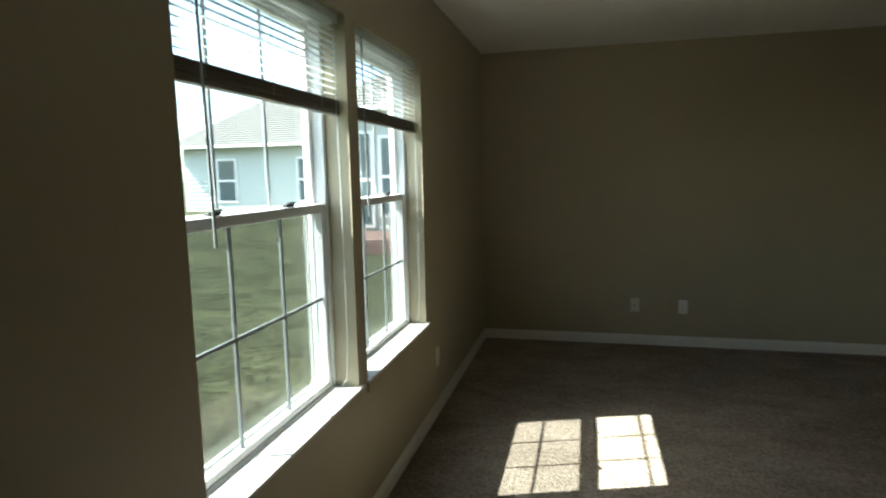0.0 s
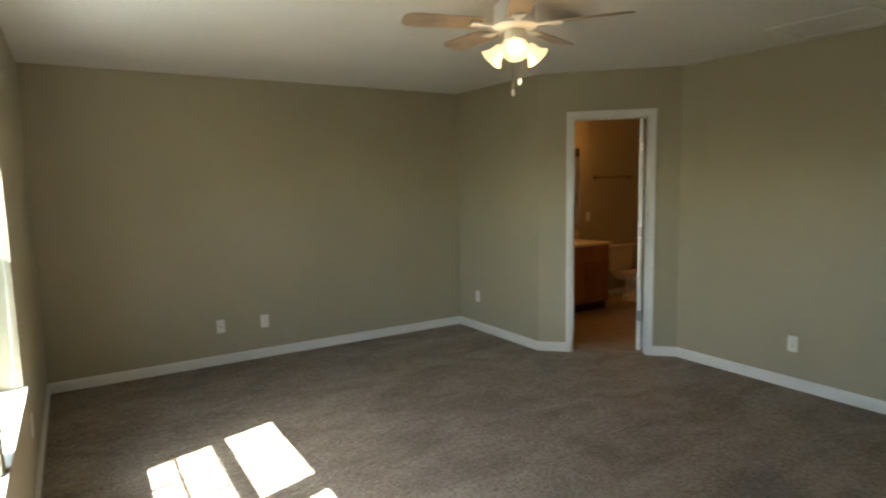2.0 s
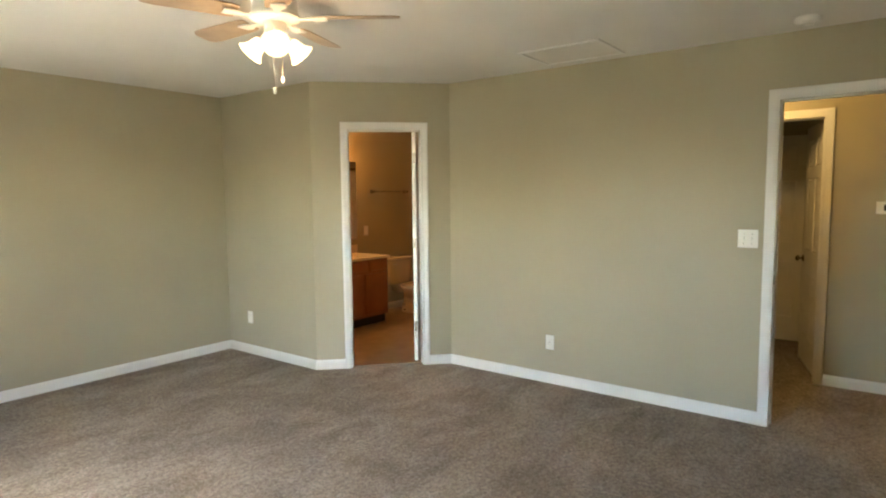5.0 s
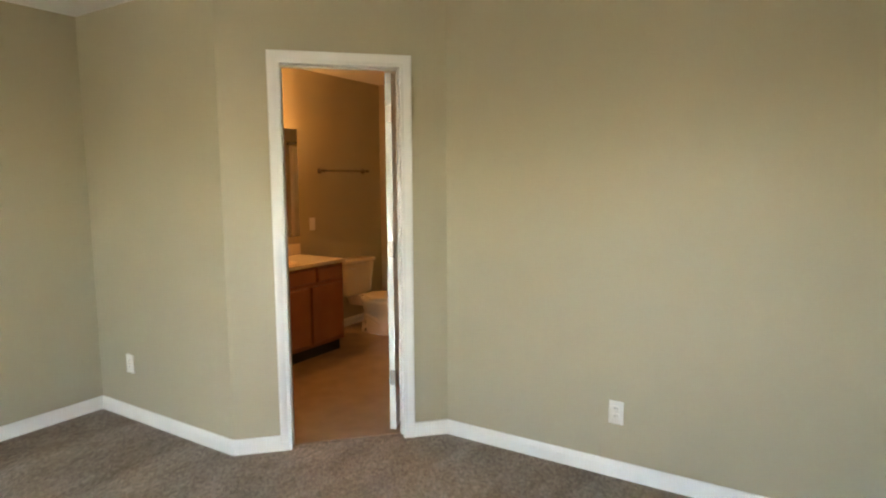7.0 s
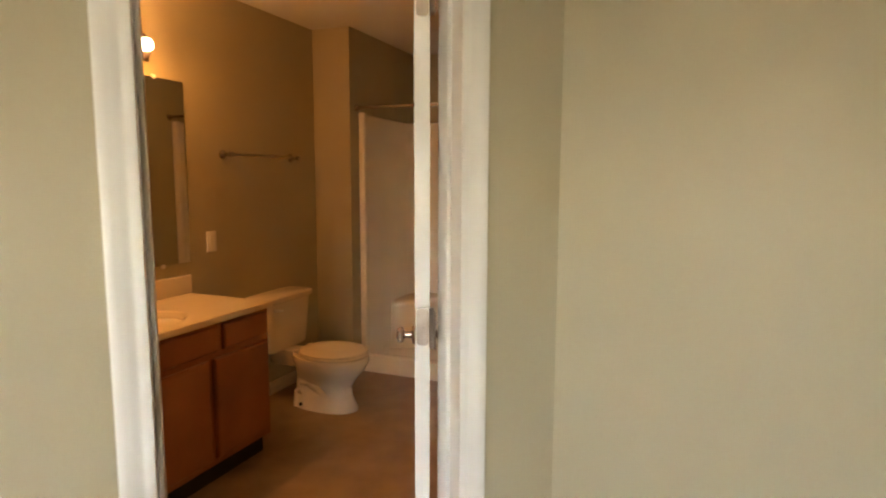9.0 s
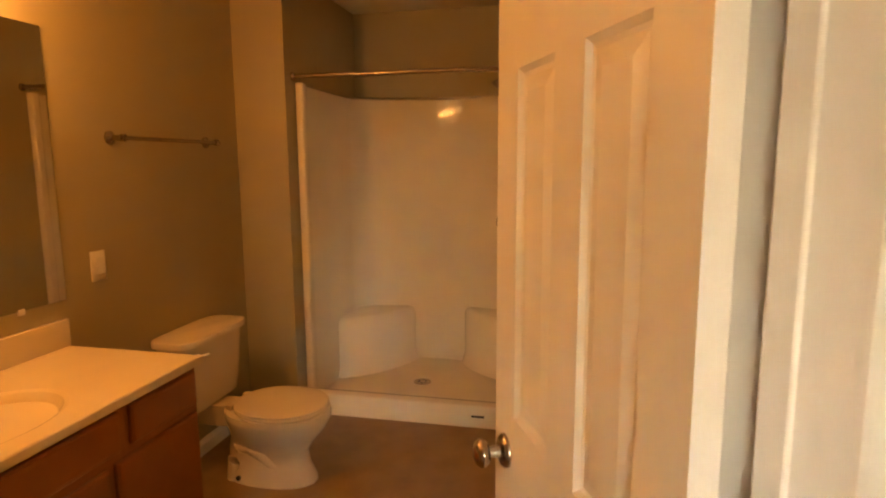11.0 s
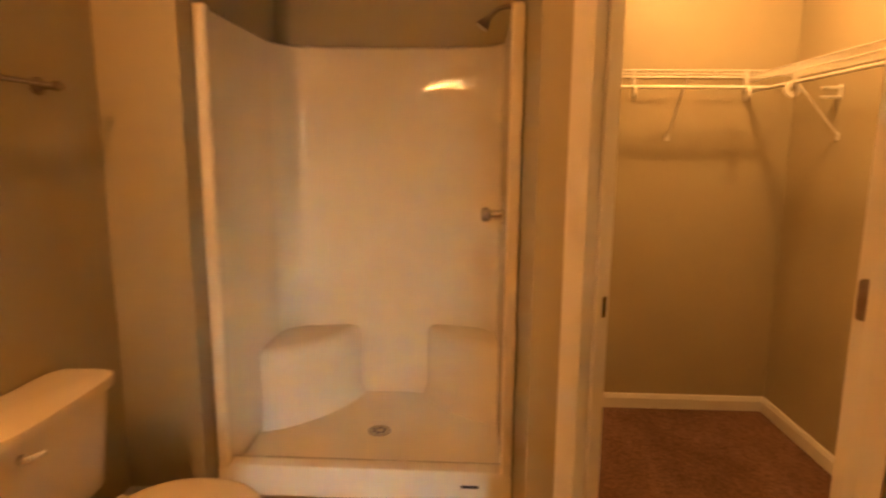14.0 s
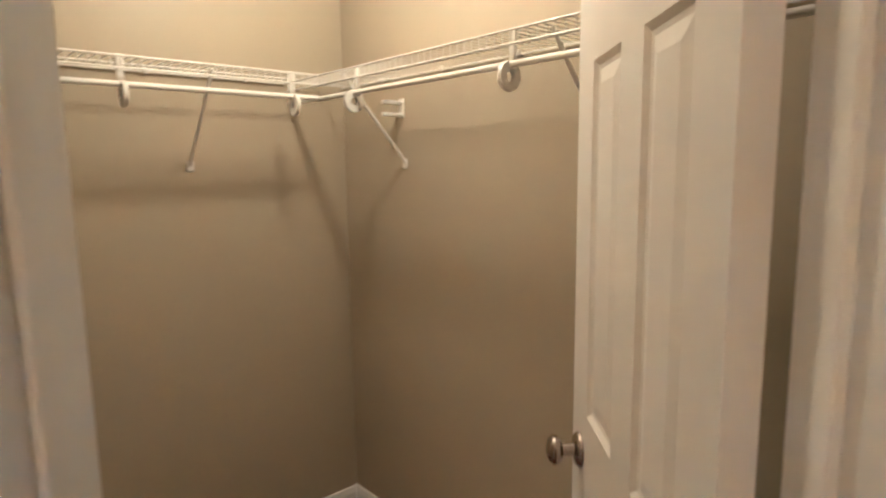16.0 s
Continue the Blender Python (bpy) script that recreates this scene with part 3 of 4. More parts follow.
# ---- plates on the walls ----
def wall_plate(name, label, category, at, angle, gangs=1, style="outlet", group="wall plates"):
    """Local x along the wall, y out of it."""
    root = thing(name, label, category, at, angle, group)
    w = 0.070 + 0.046 * (gangs - 1)
    part("cover", box_bm(-w / 2, w / 2, 0.0, 0.006, -0.0575, 0.0575, 0.003, 2), M_PLATE, root)
    for g in range(gangs):
        gx = (g - (gangs - 1) / 2) * 0.046
        if style == "outlet":
            for z in (-0.0195, 0.0195):
                r = part("receptacle", box_bm(gx - 0.0165, gx + 0.0165, 0.004, 0.0085, z - 0.014, z + 0.014, 0.002, 1), M_PLATE, root)
                for dx in (-0.0065, 0.0065):
                    part("slot", box_bm(gx + dx - 0.001, gx + dx + 0.001, 0.008, 0.0089, z - 0.001, z + 0.007), M_DARK, r)
            part("screw", moved(lathe_bm([(0.003, 0), (0.003, 0.001)], 10), pose(gx, 0.0055, 0, -90)), M_NICKEL, root)
        elif style == "switch":
            t = part("toggle", moved(box_bm(-0.005, 0.005, -0.004, 0.012, -0.011, 0.011, 0.002, 1), pose(gx, 0.006, 0, 22)), M_PLATE, root)
            for z in (-0.030, 0.030):
                part("screw", moved(lathe_bm([(0.003, 0), (0.003, 0.001)], 10), pose(gx, 0.0055, z, -90)), M_NICKEL, root)
        elif style == "rocker":
            part("rocker", moved(box_bm(-0.0165, 0.0165, 0.0, 0.005, -0.0335, 0.0335, 0.002, 1), pose(gx, 0.0045, 0, 3)), M_PLATE, root)
        else:
            part("jack", moved(lathe_bm([(0.006, 0.0), (0.006, 0.006), (0.003, 0.010)], 14), pose(gx, 0.005, 0, -90)), M_NICKEL, root)
    return root


wall_plate("outlet", "white duplex outlet low on the bedroom wall", "outlet", (0.942, AY, 0.330), 180)
wall_plate("cable_plate", "white cable plate low on the bedroom wall", "wall plate", (0.566, AY, 0.335), 180, style="jack")
wall_plate("outlet", "white duplex outlet low on the short wall", "outlet", (BX, 4.968, 0.352), 90)
wall_plate("outlet", "white duplex outlet low on the bedroom wall", "outlet", (CX, 2.240, 0.328), 90)
wall_plate("outlet", "white duplex outlet low beside the window", "outlet", (WX, 3.62, 0.35), -90)
wall_plate("light_switch", "white two-gang switch plate beside the hall doorway", "switch", (CX, 0.861, 1.196), 90, 2, "switch")
wall_plate("light_switch", "white rocker switch plate beside the vanity mirror", "switch", (5.063, 5.40, 1.06), 180, 1, "rocker")


def thermostat():
    root = thing("thermostat", "white thermostat with a dark display on the hall wall", "thermostat", (HX, 0.165, 1.370), 90)
    part("case", box_bm(-0.065, 0.065, 0, 0.024, -0.045, 0.045, 0.006, 2), M_PLATE, root)
    part("display", box_bm(-0.032, 0.020, 0.022, 0.025, -0.022, 0.022, 0.001, 1), M_DARK, root, "dark display")


thermostat()


# ---- ceiling things ----
def smoke_detector():
    root = thing("smoke_detector", "round white smoke detector on the ceiling", "smoke detector", (3.60, 0.557, H))
    part("body", lathe_bm([(0.066, 0.0), (0.068, -0.012), (0.060, -0.028), (0.030, -0.034)], 32), M_PLATE, root)
    part("vent_ring", lathe_bm([(0.046, -0.029), (0.046, -0.036), (0.038, -0.037), (0.038, -0.029)], 32), M_PLATE, root)


smoke_detector()


def attic_hatch():
    root = thing("attic_hatch", "white attic access panel in the ceiling", "attic hatch", (3.28, 1.915, H), 0)
    a, b = 0.46, 0.58
    for x0, x1, y0, y1 in ((0, 0.025, -b / 2, b / 2), (a - 0.025, a, -b / 2, b / 2), (0.025, a - 0.025, -b / 2, -b / 2 + 0.025), (0.025, a - 0.025, b / 2 - 0.025, b / 2)):
        part("trim_strip", box_bm(x0, x1, y0, y1, -0.012, 0.0, 0.003, 1), M_TRIM, root)
    part("cover_panel", box_bm(0.025, a - 0.025, -b / 2 + 0.025, b / 2 - 0.025, -0.004, 0.0), M_CEIL, root)


attic_hatch()

M_LIT = glow_material("lit_frosted_glass", (1.0, 0.66, 0.32), 0.07)
M_BULB = glow_material("lit_bulb", (1.0, 0.68, 0.34), 0.5)
M_BLADE = material("light_wood_fan_blade", (0.42, 0.31, 0.21), 0.45, var=0.1, scale=8)


def ceiling_fan(at):
    root = thing("ceiling_fan", "white ceiling fan with five blades and lit glass shades", "ceiling fan", at)
    low = Matrix.Translation((0, 0, -0.086)) @ Matrix.Scale(0.92, 4)
    part("canopy", lathe_bm([(0.060, 0.0), (0.072, -0.008), (0.076, -0.030), (0.092, -0.046)], 40), M_TRIM, root)
    part("motor_housing", lathe_bm([(0.088, -0.044), (0.100, -0.052), (0.102, -0.126), (0.112, -0.136), (0.114, -0.148), (0.100, -0.158), (0.062, -0.166)], 40), M_TRIM, root)
    part("switch_housing", moved(lathe_bm([(0.050, -0.084), (0.056, -0.096), (0.056, -0.142), (0.040, -0.156)], 32), low), M_TRIM, root)
    for k in range(5):
        m = low @ pose(0, 0, -0.070, 0, 0, 72 * k + 20)
        part("blade_arm", moved(loft_bm([[(x, -w, -0.004), (x, w, -0.004), (x, w, 0.004), (x, -w, 0.004)] for x, w in ((0.09, 0.018), (0.13, 0.012), (0.17, 0.016), (0.21, 0.036), (0.25, 0.034))]), m), M_TRIM, root)
        rings = []
        for x, w in ((0.19, 0.050), (0.22, 0.060), (0.38, 0.066), (0.54, 0.070), (0.585, 0.064), (0.608, 0.046), (0.615, 0.020)):
            rings.append([(x, -w, 0.005 - w * 0.2), (x, w, 0.005 + w * 0.2), (x, w, 0.010 + w * 0.2), (x, -w, 0.010 - w * 0.2)])
        part("blade", moved(loft_bm(rings), m), M_BLADE, root, "pale wood-grain fan blade")
    for k in range(3):
        m = low @ pose(0, 0, -0.140, 0, 0, 120 * k - 127.6) @ pose(0.048, 0, 0, 0, 130, 0)
        part("lamp_neck", moved(tube_bm([(0, 0, -0.02), (0, 0, 0.045)], 0.016, 14), m), M_TRIM, root)
        prof = [(0.020, 0.040), (0.030, 0.046), (0.036, 0.062), (0.040, 0.085), (0.050, 0.108), (0.068, 0.128), (0.064, 0.129), (0.046, 0.109), (0.036, 0.086), (0.032, 0.064), (0.024, 0.050)]
        part("shade", moved(lathe_bm(prof, 28, cap=False), m), M_LIT, root, "lit frosted glass tulip shade")
        part("bulb", moved(lathe_bm([(0.010, 0.045), (0.014, 0.058), (0.023, 0.078), (0.021, 0.092), (0.010, 0.100)], 18), m), M_BULB, root)
    for dx, dy, z in ((-0.040, -0.032, -0.460), (0.055, 0.028, -0.392)):
        chain = part("pull_chain", tube_bm([(dx, dy, -0.20), (dx, dy, z)], 0.0013, 6), M_NICKEL, root)
        part("fob", moved(lathe_bm([(0.003, 0.0), (0.008, -0.008), (0.009, -0.020), (0.005, -0.030)], 14), pose(dx, dy, z)), M_PLATE, chain)
    return root


FAN = (1.475, 2.415, H)
ceiling_fan(FAN)
point_lamp("fan_light", (FAN[0], FAN[1], H - 0.37), FAN_WATTS, (1.0, 0.66, 0.34), 0.09)


# ---- bathroom: vanity ----
VX0, VX1, VY = 3.667, 4.875, 4.872      # cabinet ends and front


def vanity():
    root = thing("vanity_cabinet", "red-brown oak bathroom vanity cabinet with black toe kick", "cabinet", (0, 0, 0))
    body = part("body", box_bm(VX0, VX1, VY, 5.398, 0.105, 0.765, 0.002, 1), M_OAK, root)
    part("toe_kick", box_bm(VX0 + 0.002, VX1 - 0.012, VY + 0.045, 5.39, 0.004, 0.105), M_KICK, root, "black recessed toe kick")

    def front(name, x0, x1, z0, z1):
        y = VY
        rings = []
        for inset, dy in ((0.0, 0.0), (0.0, 0.010), (0.006, 0.018), (0.016, 0.0195)):
            rings.append([(x0 + inset, y - dy, z0 + inset), (x1 - inset, y - dy, z0 + inset), (x1 - inset, y - dy, z1 - inset), (x0 + inset, y - dy, z1 - inset)])
        return part(name, loft_bm(rings), M_OAK, root, smooth=False)
    r = VX1 - 0.018
    front("drawer_front", r - 0.30, r, 0.635, 0.752)
    front("drawer_front", VX0 + 0.02, VX0 + 0.32, 0.635, 0.752)
    front("false_front", VX0 + 0.365, r - 0.345, 0.635, 0.752)
    w = (VX1 - VX0 - 0.10) / 3
    for k in range(3):
        x = VX0 + 0.02 + k * (w + 0.032)
        front("cabinet_door", x, min(x + w, r), 0.135, 0.605)
    return root


vanity()


def countertop():
    root = thing("countertop", "cream cultured marble vanity top with a moulded basin", "countertop", (0, 0, 0))
    x0, x1, y0, y1, zt = 3.640, 4.889, 4.845, 5.398, 0.798
    cx, cy, ra, rb = 4.285, 5.095, 0.225, 0.175
    n = 48
    bm = bmesh.new()
    ring = [(math.cos(2 * math.pi * k / n), math.sin(2 * math.pi * k / n)) for k in range(n)]

    def edge_point(c, s):
        t = min((x1 - cx) / c if c > 1e-9 else 1e9, (x0 - cx) / c if c < -1e-9 else 1e9, (y1 - cy) / s if s > 1e-9 else 1e9, (y0 - cy) / s if s < -1e-9 else 1e9)
        return cx + c * t, cy + s * t
    angles = sorted(set([2 * math.pi * k / n for k in range(n)] + [math.atan2(y - cy, x - cx) % (2 * math.pi) for x in (x0, x1) for y in (y0, y1)]))
    rows = []
    for a in angles:
        c, s = math.cos(a), math.sin(a)
        ex, ey = edge_point(c, s)
        col = [(ex, ey, zt - 0.028), (ex, ey, zt - 0.004), (cx + (ex - cx) * 0.99, cy + (ey - cy) * 0.99, zt)]
        for f, dz in ((1.06, 0.0), (1.0, -0.004), (0.94, -0.02), (0.82, -0.065), (0.60, -0.105), (0.30, -0.125), (0.07, -0.130)):
            col.append((cx + c * ra * f, cy + s * rb * f, zt + dz))
        rows.append([bm.verts.new(p) for p in col])
    for a, b in zip(rows, rows[1:] + rows[:1]):
        for i in range(len(a) - 1):
            bm.faces.new((a[i], a[i + 1], b[i + 1], b[i]))
    bm.faces.new([r[-1] for r in rows])
    bm.faces.new([r[0] for r in rows])
    bmesh.ops.recalc_face_normals(bm, faces=bm.faces[:])
    part("top", bm, M_MARBLE, root, smooth=False)
    part("backsplash", box_bm(x0, x1, y1 - 0.020, y1, zt, zt + 0.100, 0.005, 2), M_MARBLE, root)
    part("drain_ring", moved(lathe_bm([(0.024, 0.0), (0.024, 0.003), (0.016, 0.004), (0.010, 0.001)], 24), pose(cx, cy, zt - 0.130)), M_CHROME, root)


countertop()


def faucet():
    root = thing("faucet", "chrome two-handle basin faucet on the vanity top", "faucet", (4.285, 5.305, 0.799))
    part("base_plate", box_bm(-0.080, 0.080, -0.026, 0.026, 0.0, 0.016, 0.007, 3), M_CHROME, root)
    part("spout", tube_bm([(0, 0, 0.01), (0, -0.004, 0.045), (0, -0.030, 0.070), (0, -0.075, 0.078), (0, -0.115, 0.068), (0, -0.125, 0.050)], 0.011, 12), M_CHROME, root)
    for sx in (-1, 1):
        part("handle", moved(lathe_bm([(0.018, 0.0), (0.016, 0.020), (0.020, 0.030), (0.022, 0.044), (0.012, 0.050)], 20), pose(sx * 0.052, 0, 0.014)), M_CHROME, root)


faucet()


def mirror():
    root = thing("wall_mirror", "frameless wall mirror above the vanity", "mirror", (0, 0, 0))
    part("glass", box_bm(3.66, 4.900, 5.392, 5.3985, 0.965, 1.91, 0.001, 1), M_MIRROR, root, smooth=False)
    for x in (3.95, 4.72):
        for z in (0.962, 1.912):
            part("clip", box_bm(x - 0.012, x + 0.012, 5.388, 5.399, z - 0.010, z + 0.010, 0.003, 1), M_PLATE, root, "clear plastic mirror clip")


mirror()


def vanity_light():
    root = thing("vanity_light", "aged metal vanity light bar with lit globe bulbs", "wall lamp", (4.362, 5.40, 2.03))
    part("backplate", box_bm(-0.33, 0.33, -0.024, -0.001, -0.055, 0.055, 0.010, 3), M_BRONZE, root)
    for k in range(4):
        x = (k - 1.5) * 0.156
        m = pose(x, -0.022, 0, 90)
        part("socket_cup", moved(lathe_bm([(0.030, 0.0), (0.052, 0.006), (0.066, 0.024), (0.070, 0.042), (0.066, 0.043), (0.058, 0.028), (0.040, 0.016), (0.018, 0.014)], 28), m), M_BRONZE, root, "flared bronze bulb cup")
        part("socket", moved(lathe_bm([(0.017, 0.012), (0.017, 0.048), (0.012, 0.052)], 18), m), M_BRONZE, root)
        part("bulb", moved(lathe_bm([(0.012, 0.048), (0.016, 0.058), (0.027, 0.074), (0.031, 0.090), (0.027, 0.106), (0.014, 0.118), (0.003, 0.121)], 24), m), M_BULB, root, "lit globe bulb")
    return root


vanity_light()
for k in range(4):
    point_lamp("vanity_bulb_light", (4.362 + (k - 1.5) * 0.156, 5.40 - 0.185, 1.98), VANITY_WATTS, WARM, 0.012)


def towel_bar():
    root = thing("towel_bar", "brushed nickel towel bar on the bathroom wall", "towel bar", (0, 5.40, 1.548))
    for x in (5.177, 5.800):
        part("post", moved(lathe_bm([(0.027, 0.0), (0.027, 0.006), (0.020, 0.012), (0.011, 0.020), (0.011, 0.052), (0.015, 0.056), (0.015, 0.072), (0.008, 0.076)], 24), pose(x, -0.001, 0, 90)), M_NICKEL, root)
    part("bar", tube_bm([(5.150, -0.062, 0), (5.827, -0.062, 0)], 0.0085, 14), M_NICKEL, root)


towel_bar()


# ---- toilet ----
def ellipse(cx, cy, a, b, z, n=36, front=1.0, p=2.0):
    out = []
    for k in range(n):
        t = 2 * math.pi * k / n
        c, s = math.cos(t), math.sin(t)
        c, s = math.copysign(abs(c) ** (2 / p), c), math.copysign(abs(s) ** (2 / p), s)
        out.append((cx + a * c, cy + b * s * (front if s < 0 else 1.0), z))
    return out


def toilet():
    x, back = 5.502, 5.398
    root = thing("toilet", "almond porcelain two-piece toilet with lid closed", "toilet", (x, back, 0.004))
    tank = [ellipse(0, -0.115, a, b, z, 40, p=4.5) for a, b, z in ((0.190, 0.068, 0.345), (0.200, 0.080, 0.358), (0.215, 0.089, 0.50), (0.230, 0.096, 0.655))]
    part("tank", loft_bm(tank), M_PORCELAIN, root)
    lid = [ellipse(0, -0.118, a, b, z, 40, p=5) for a, b, z in ((0.234, 0.100, 0.655), (0.244, 0.110, 0.660), (0.245, 0.111, 0.682), (0.242, 0.108, 0.689), (0.234, 0.100, 0.691))]
    part("tank_lid", loft_bm(lid), M_PORCELAIN, root)
    handle = part("flush_handle", moved(lathe_bm([(0.012, 0), (0.012, 0.008), (0.006, 0.012), (0.006, 0.022)], 16), pose(-0.165, -0.205, 0.615, 90)), M_PLATE, root)
    part("lever", tube_bm([(-0.165, -0.226, 0.615), (-0.145, -0.230, 0.614), (-0.120, -0.230, 0.610)], 0.0075, 10), M_PLATE, handle)
    bowl = []
    for cy, a, b, z, fr in ((-0.45, 0.112, 0.222, 0.0, 0.97), (-0.45, 0.108, 0.220, 0.025, 0.97), (-0.44, 0.088, 0.202, 0.085, 0.96), (-0.435, 0.082, 0.195, 0.145, 0.98), (-0.455, 0.115, 0.20, 0.205, 1.05), (-0.472, 0.155, 0.215, 0.255, 1.10), (-0.48, 0.178, 0.230, 0.305, 1.10), (-0.48, 0.182, 0.235, 0.326, 1.08), (-0.48, 0.180, 0.233, 0.341, 1.08)):
        bowl.append(ellipse(0, cy, a, b, z, 40, fr, 2.2))
    part("bowl", loft_bm(bowl), M_PORCELAIN, root)
    part("rear_deck", loft_bm([ellipse(0, -0.16, a, b, z, 32, p=3.5) for a, b, z in ((0.040, 0.10, 0.24), (0.050, 0.125, 0.29), (0.060, 0.16, 0.330), (0.062, 0.165, 0.346))]), M_PORCELAIN, root)
    part("trapway", tube_bm([(-0.036, -0.54, 0.06), (-0.046, -0.48, 0.095), (-0.050, -0.42, 0.145), (-0.050, -0.37, 0.175), (-0.048, -0.325, 0.160), (-0.046, -0.295, 0.09), (-0.044, -0.285, 0.0)], 0.043, 16), M_PORCELAIN, root)
    part("seat", loft_bm([ellipse(0, -0.504, a, b, z, 44, 1.06, 2.1) for a, b, z in ((0.178, 0.200, 0.342), (0.186, 0.206, 0.347), (0.186, 0.206, 0.355), (0.180, 0.201, 0.360))]), M_SEAT, root)
    part("seat_lid", loft_bm([ellipse(0, -0.503, a, b, z, 44, 1.06, 2.1) for a, b, z in ((0.182, 0.203, 0.362), (0.187, 0.207, 0.366), (0.185, 0.205, 0.370), (0.165, 0.188, 0.375), (0.08, 0.12, 0.377))]), M_SEAT, root, "almond plastic toilet lid")
    for sx in (-0.07, 0.07):
        part("seat_hinge", box_bm(sx - 0.018, sx + 0.018, -0.306, -0.276, 0.342, 0.366, 0.006, 2), M_SEAT, root)
    for sx in (-1, 1):
        part("bolt_hole", moved(lathe_bm([(0.011, 0.0), (0.011, 0.006), (0.005, 0.010)], 14), pose(sx * 0.100, -0.33, 0.028, 0, sx * 60)), M_DARK, root)
    return root


toilet()


def supply_valve():
    root = thing("water_supply_valve", "chrome water shut-off valve and hose beside the toilet", "valve", (5.155, 5.385, 0.13))
    part("pipe", tube_bm([(0, 0.012, 0), (0, -0.055, 0)], 0.008, 10), M_CHROME, root)
    part("escutcheon", moved(lathe_bm([(0.028, 0.0), (0.024, 0.006), (0.010, 0.010)], 20), pose(0, 0.012, 0, 90)), M_CHROME, root)
    part("valve_body", lathe_bm([(0.012, -0.02), (0.014, 0.0), (0.012, 0.022)], 14), M_CHROME, root).location = (0, -0.055, 0)
    part("valve_handle", moved(ellipse_plate(0.022, 0.014, 0.008), pose(0, -0.078, 0, 90)), M_CHROME, root)
    part("hose", tube_bm([(0, -0.055, 0.02), (0.005, -0.055, 0.08), (0.04, -0.06, 0.15), (0.09, -0.08, 0.24), (0.165, -0.10, 0.345)], 0.005, 8), M_NICKEL, root)


def ellipse_plate(a, b, t):
    return loft_bm([ellipse(0, 0, a, b, z, 20) for z in (-t / 2, t / 2)])


supply_valve()


# ---- shower ----
SX0, SX1, SY0, SY1, SZ = 6.215, 7.112, 3.932, 5.098, 1.872


def rounded_u(inset, r, n=8):
    """The shower's inner outline, from its south front edge round the back to its north front edge."""
    x1, y0, y1 = SX1 - inset, SY0 + inset, SY1 - inset
    yc, bow = (y0 + y1) / 2, 3.5
    pts = [(SX0, y0)]
    xe = x1 - (y0 + r - yc) ** 2 / bow
    for k in range(n + 1):
        t = math.pi / 2 * k / n
        pts.append((xe - r + r * math.sin(t), y0 + r - r * math.cos(t)))
    for k in range(1, 16):
        y = y0 + r + (y1 - y0 - 2 * r) * k / 16
        pts.append((x1 - (y - yc) ** 2 / bow, y))
    for k in range(n + 1):
        t = math.pi / 2 * k / n
        pts.append((xe - r + r * math.cos(t), y1 - r + r * math.sin(t)))
    pts.append((SX0, y1))
    return pts


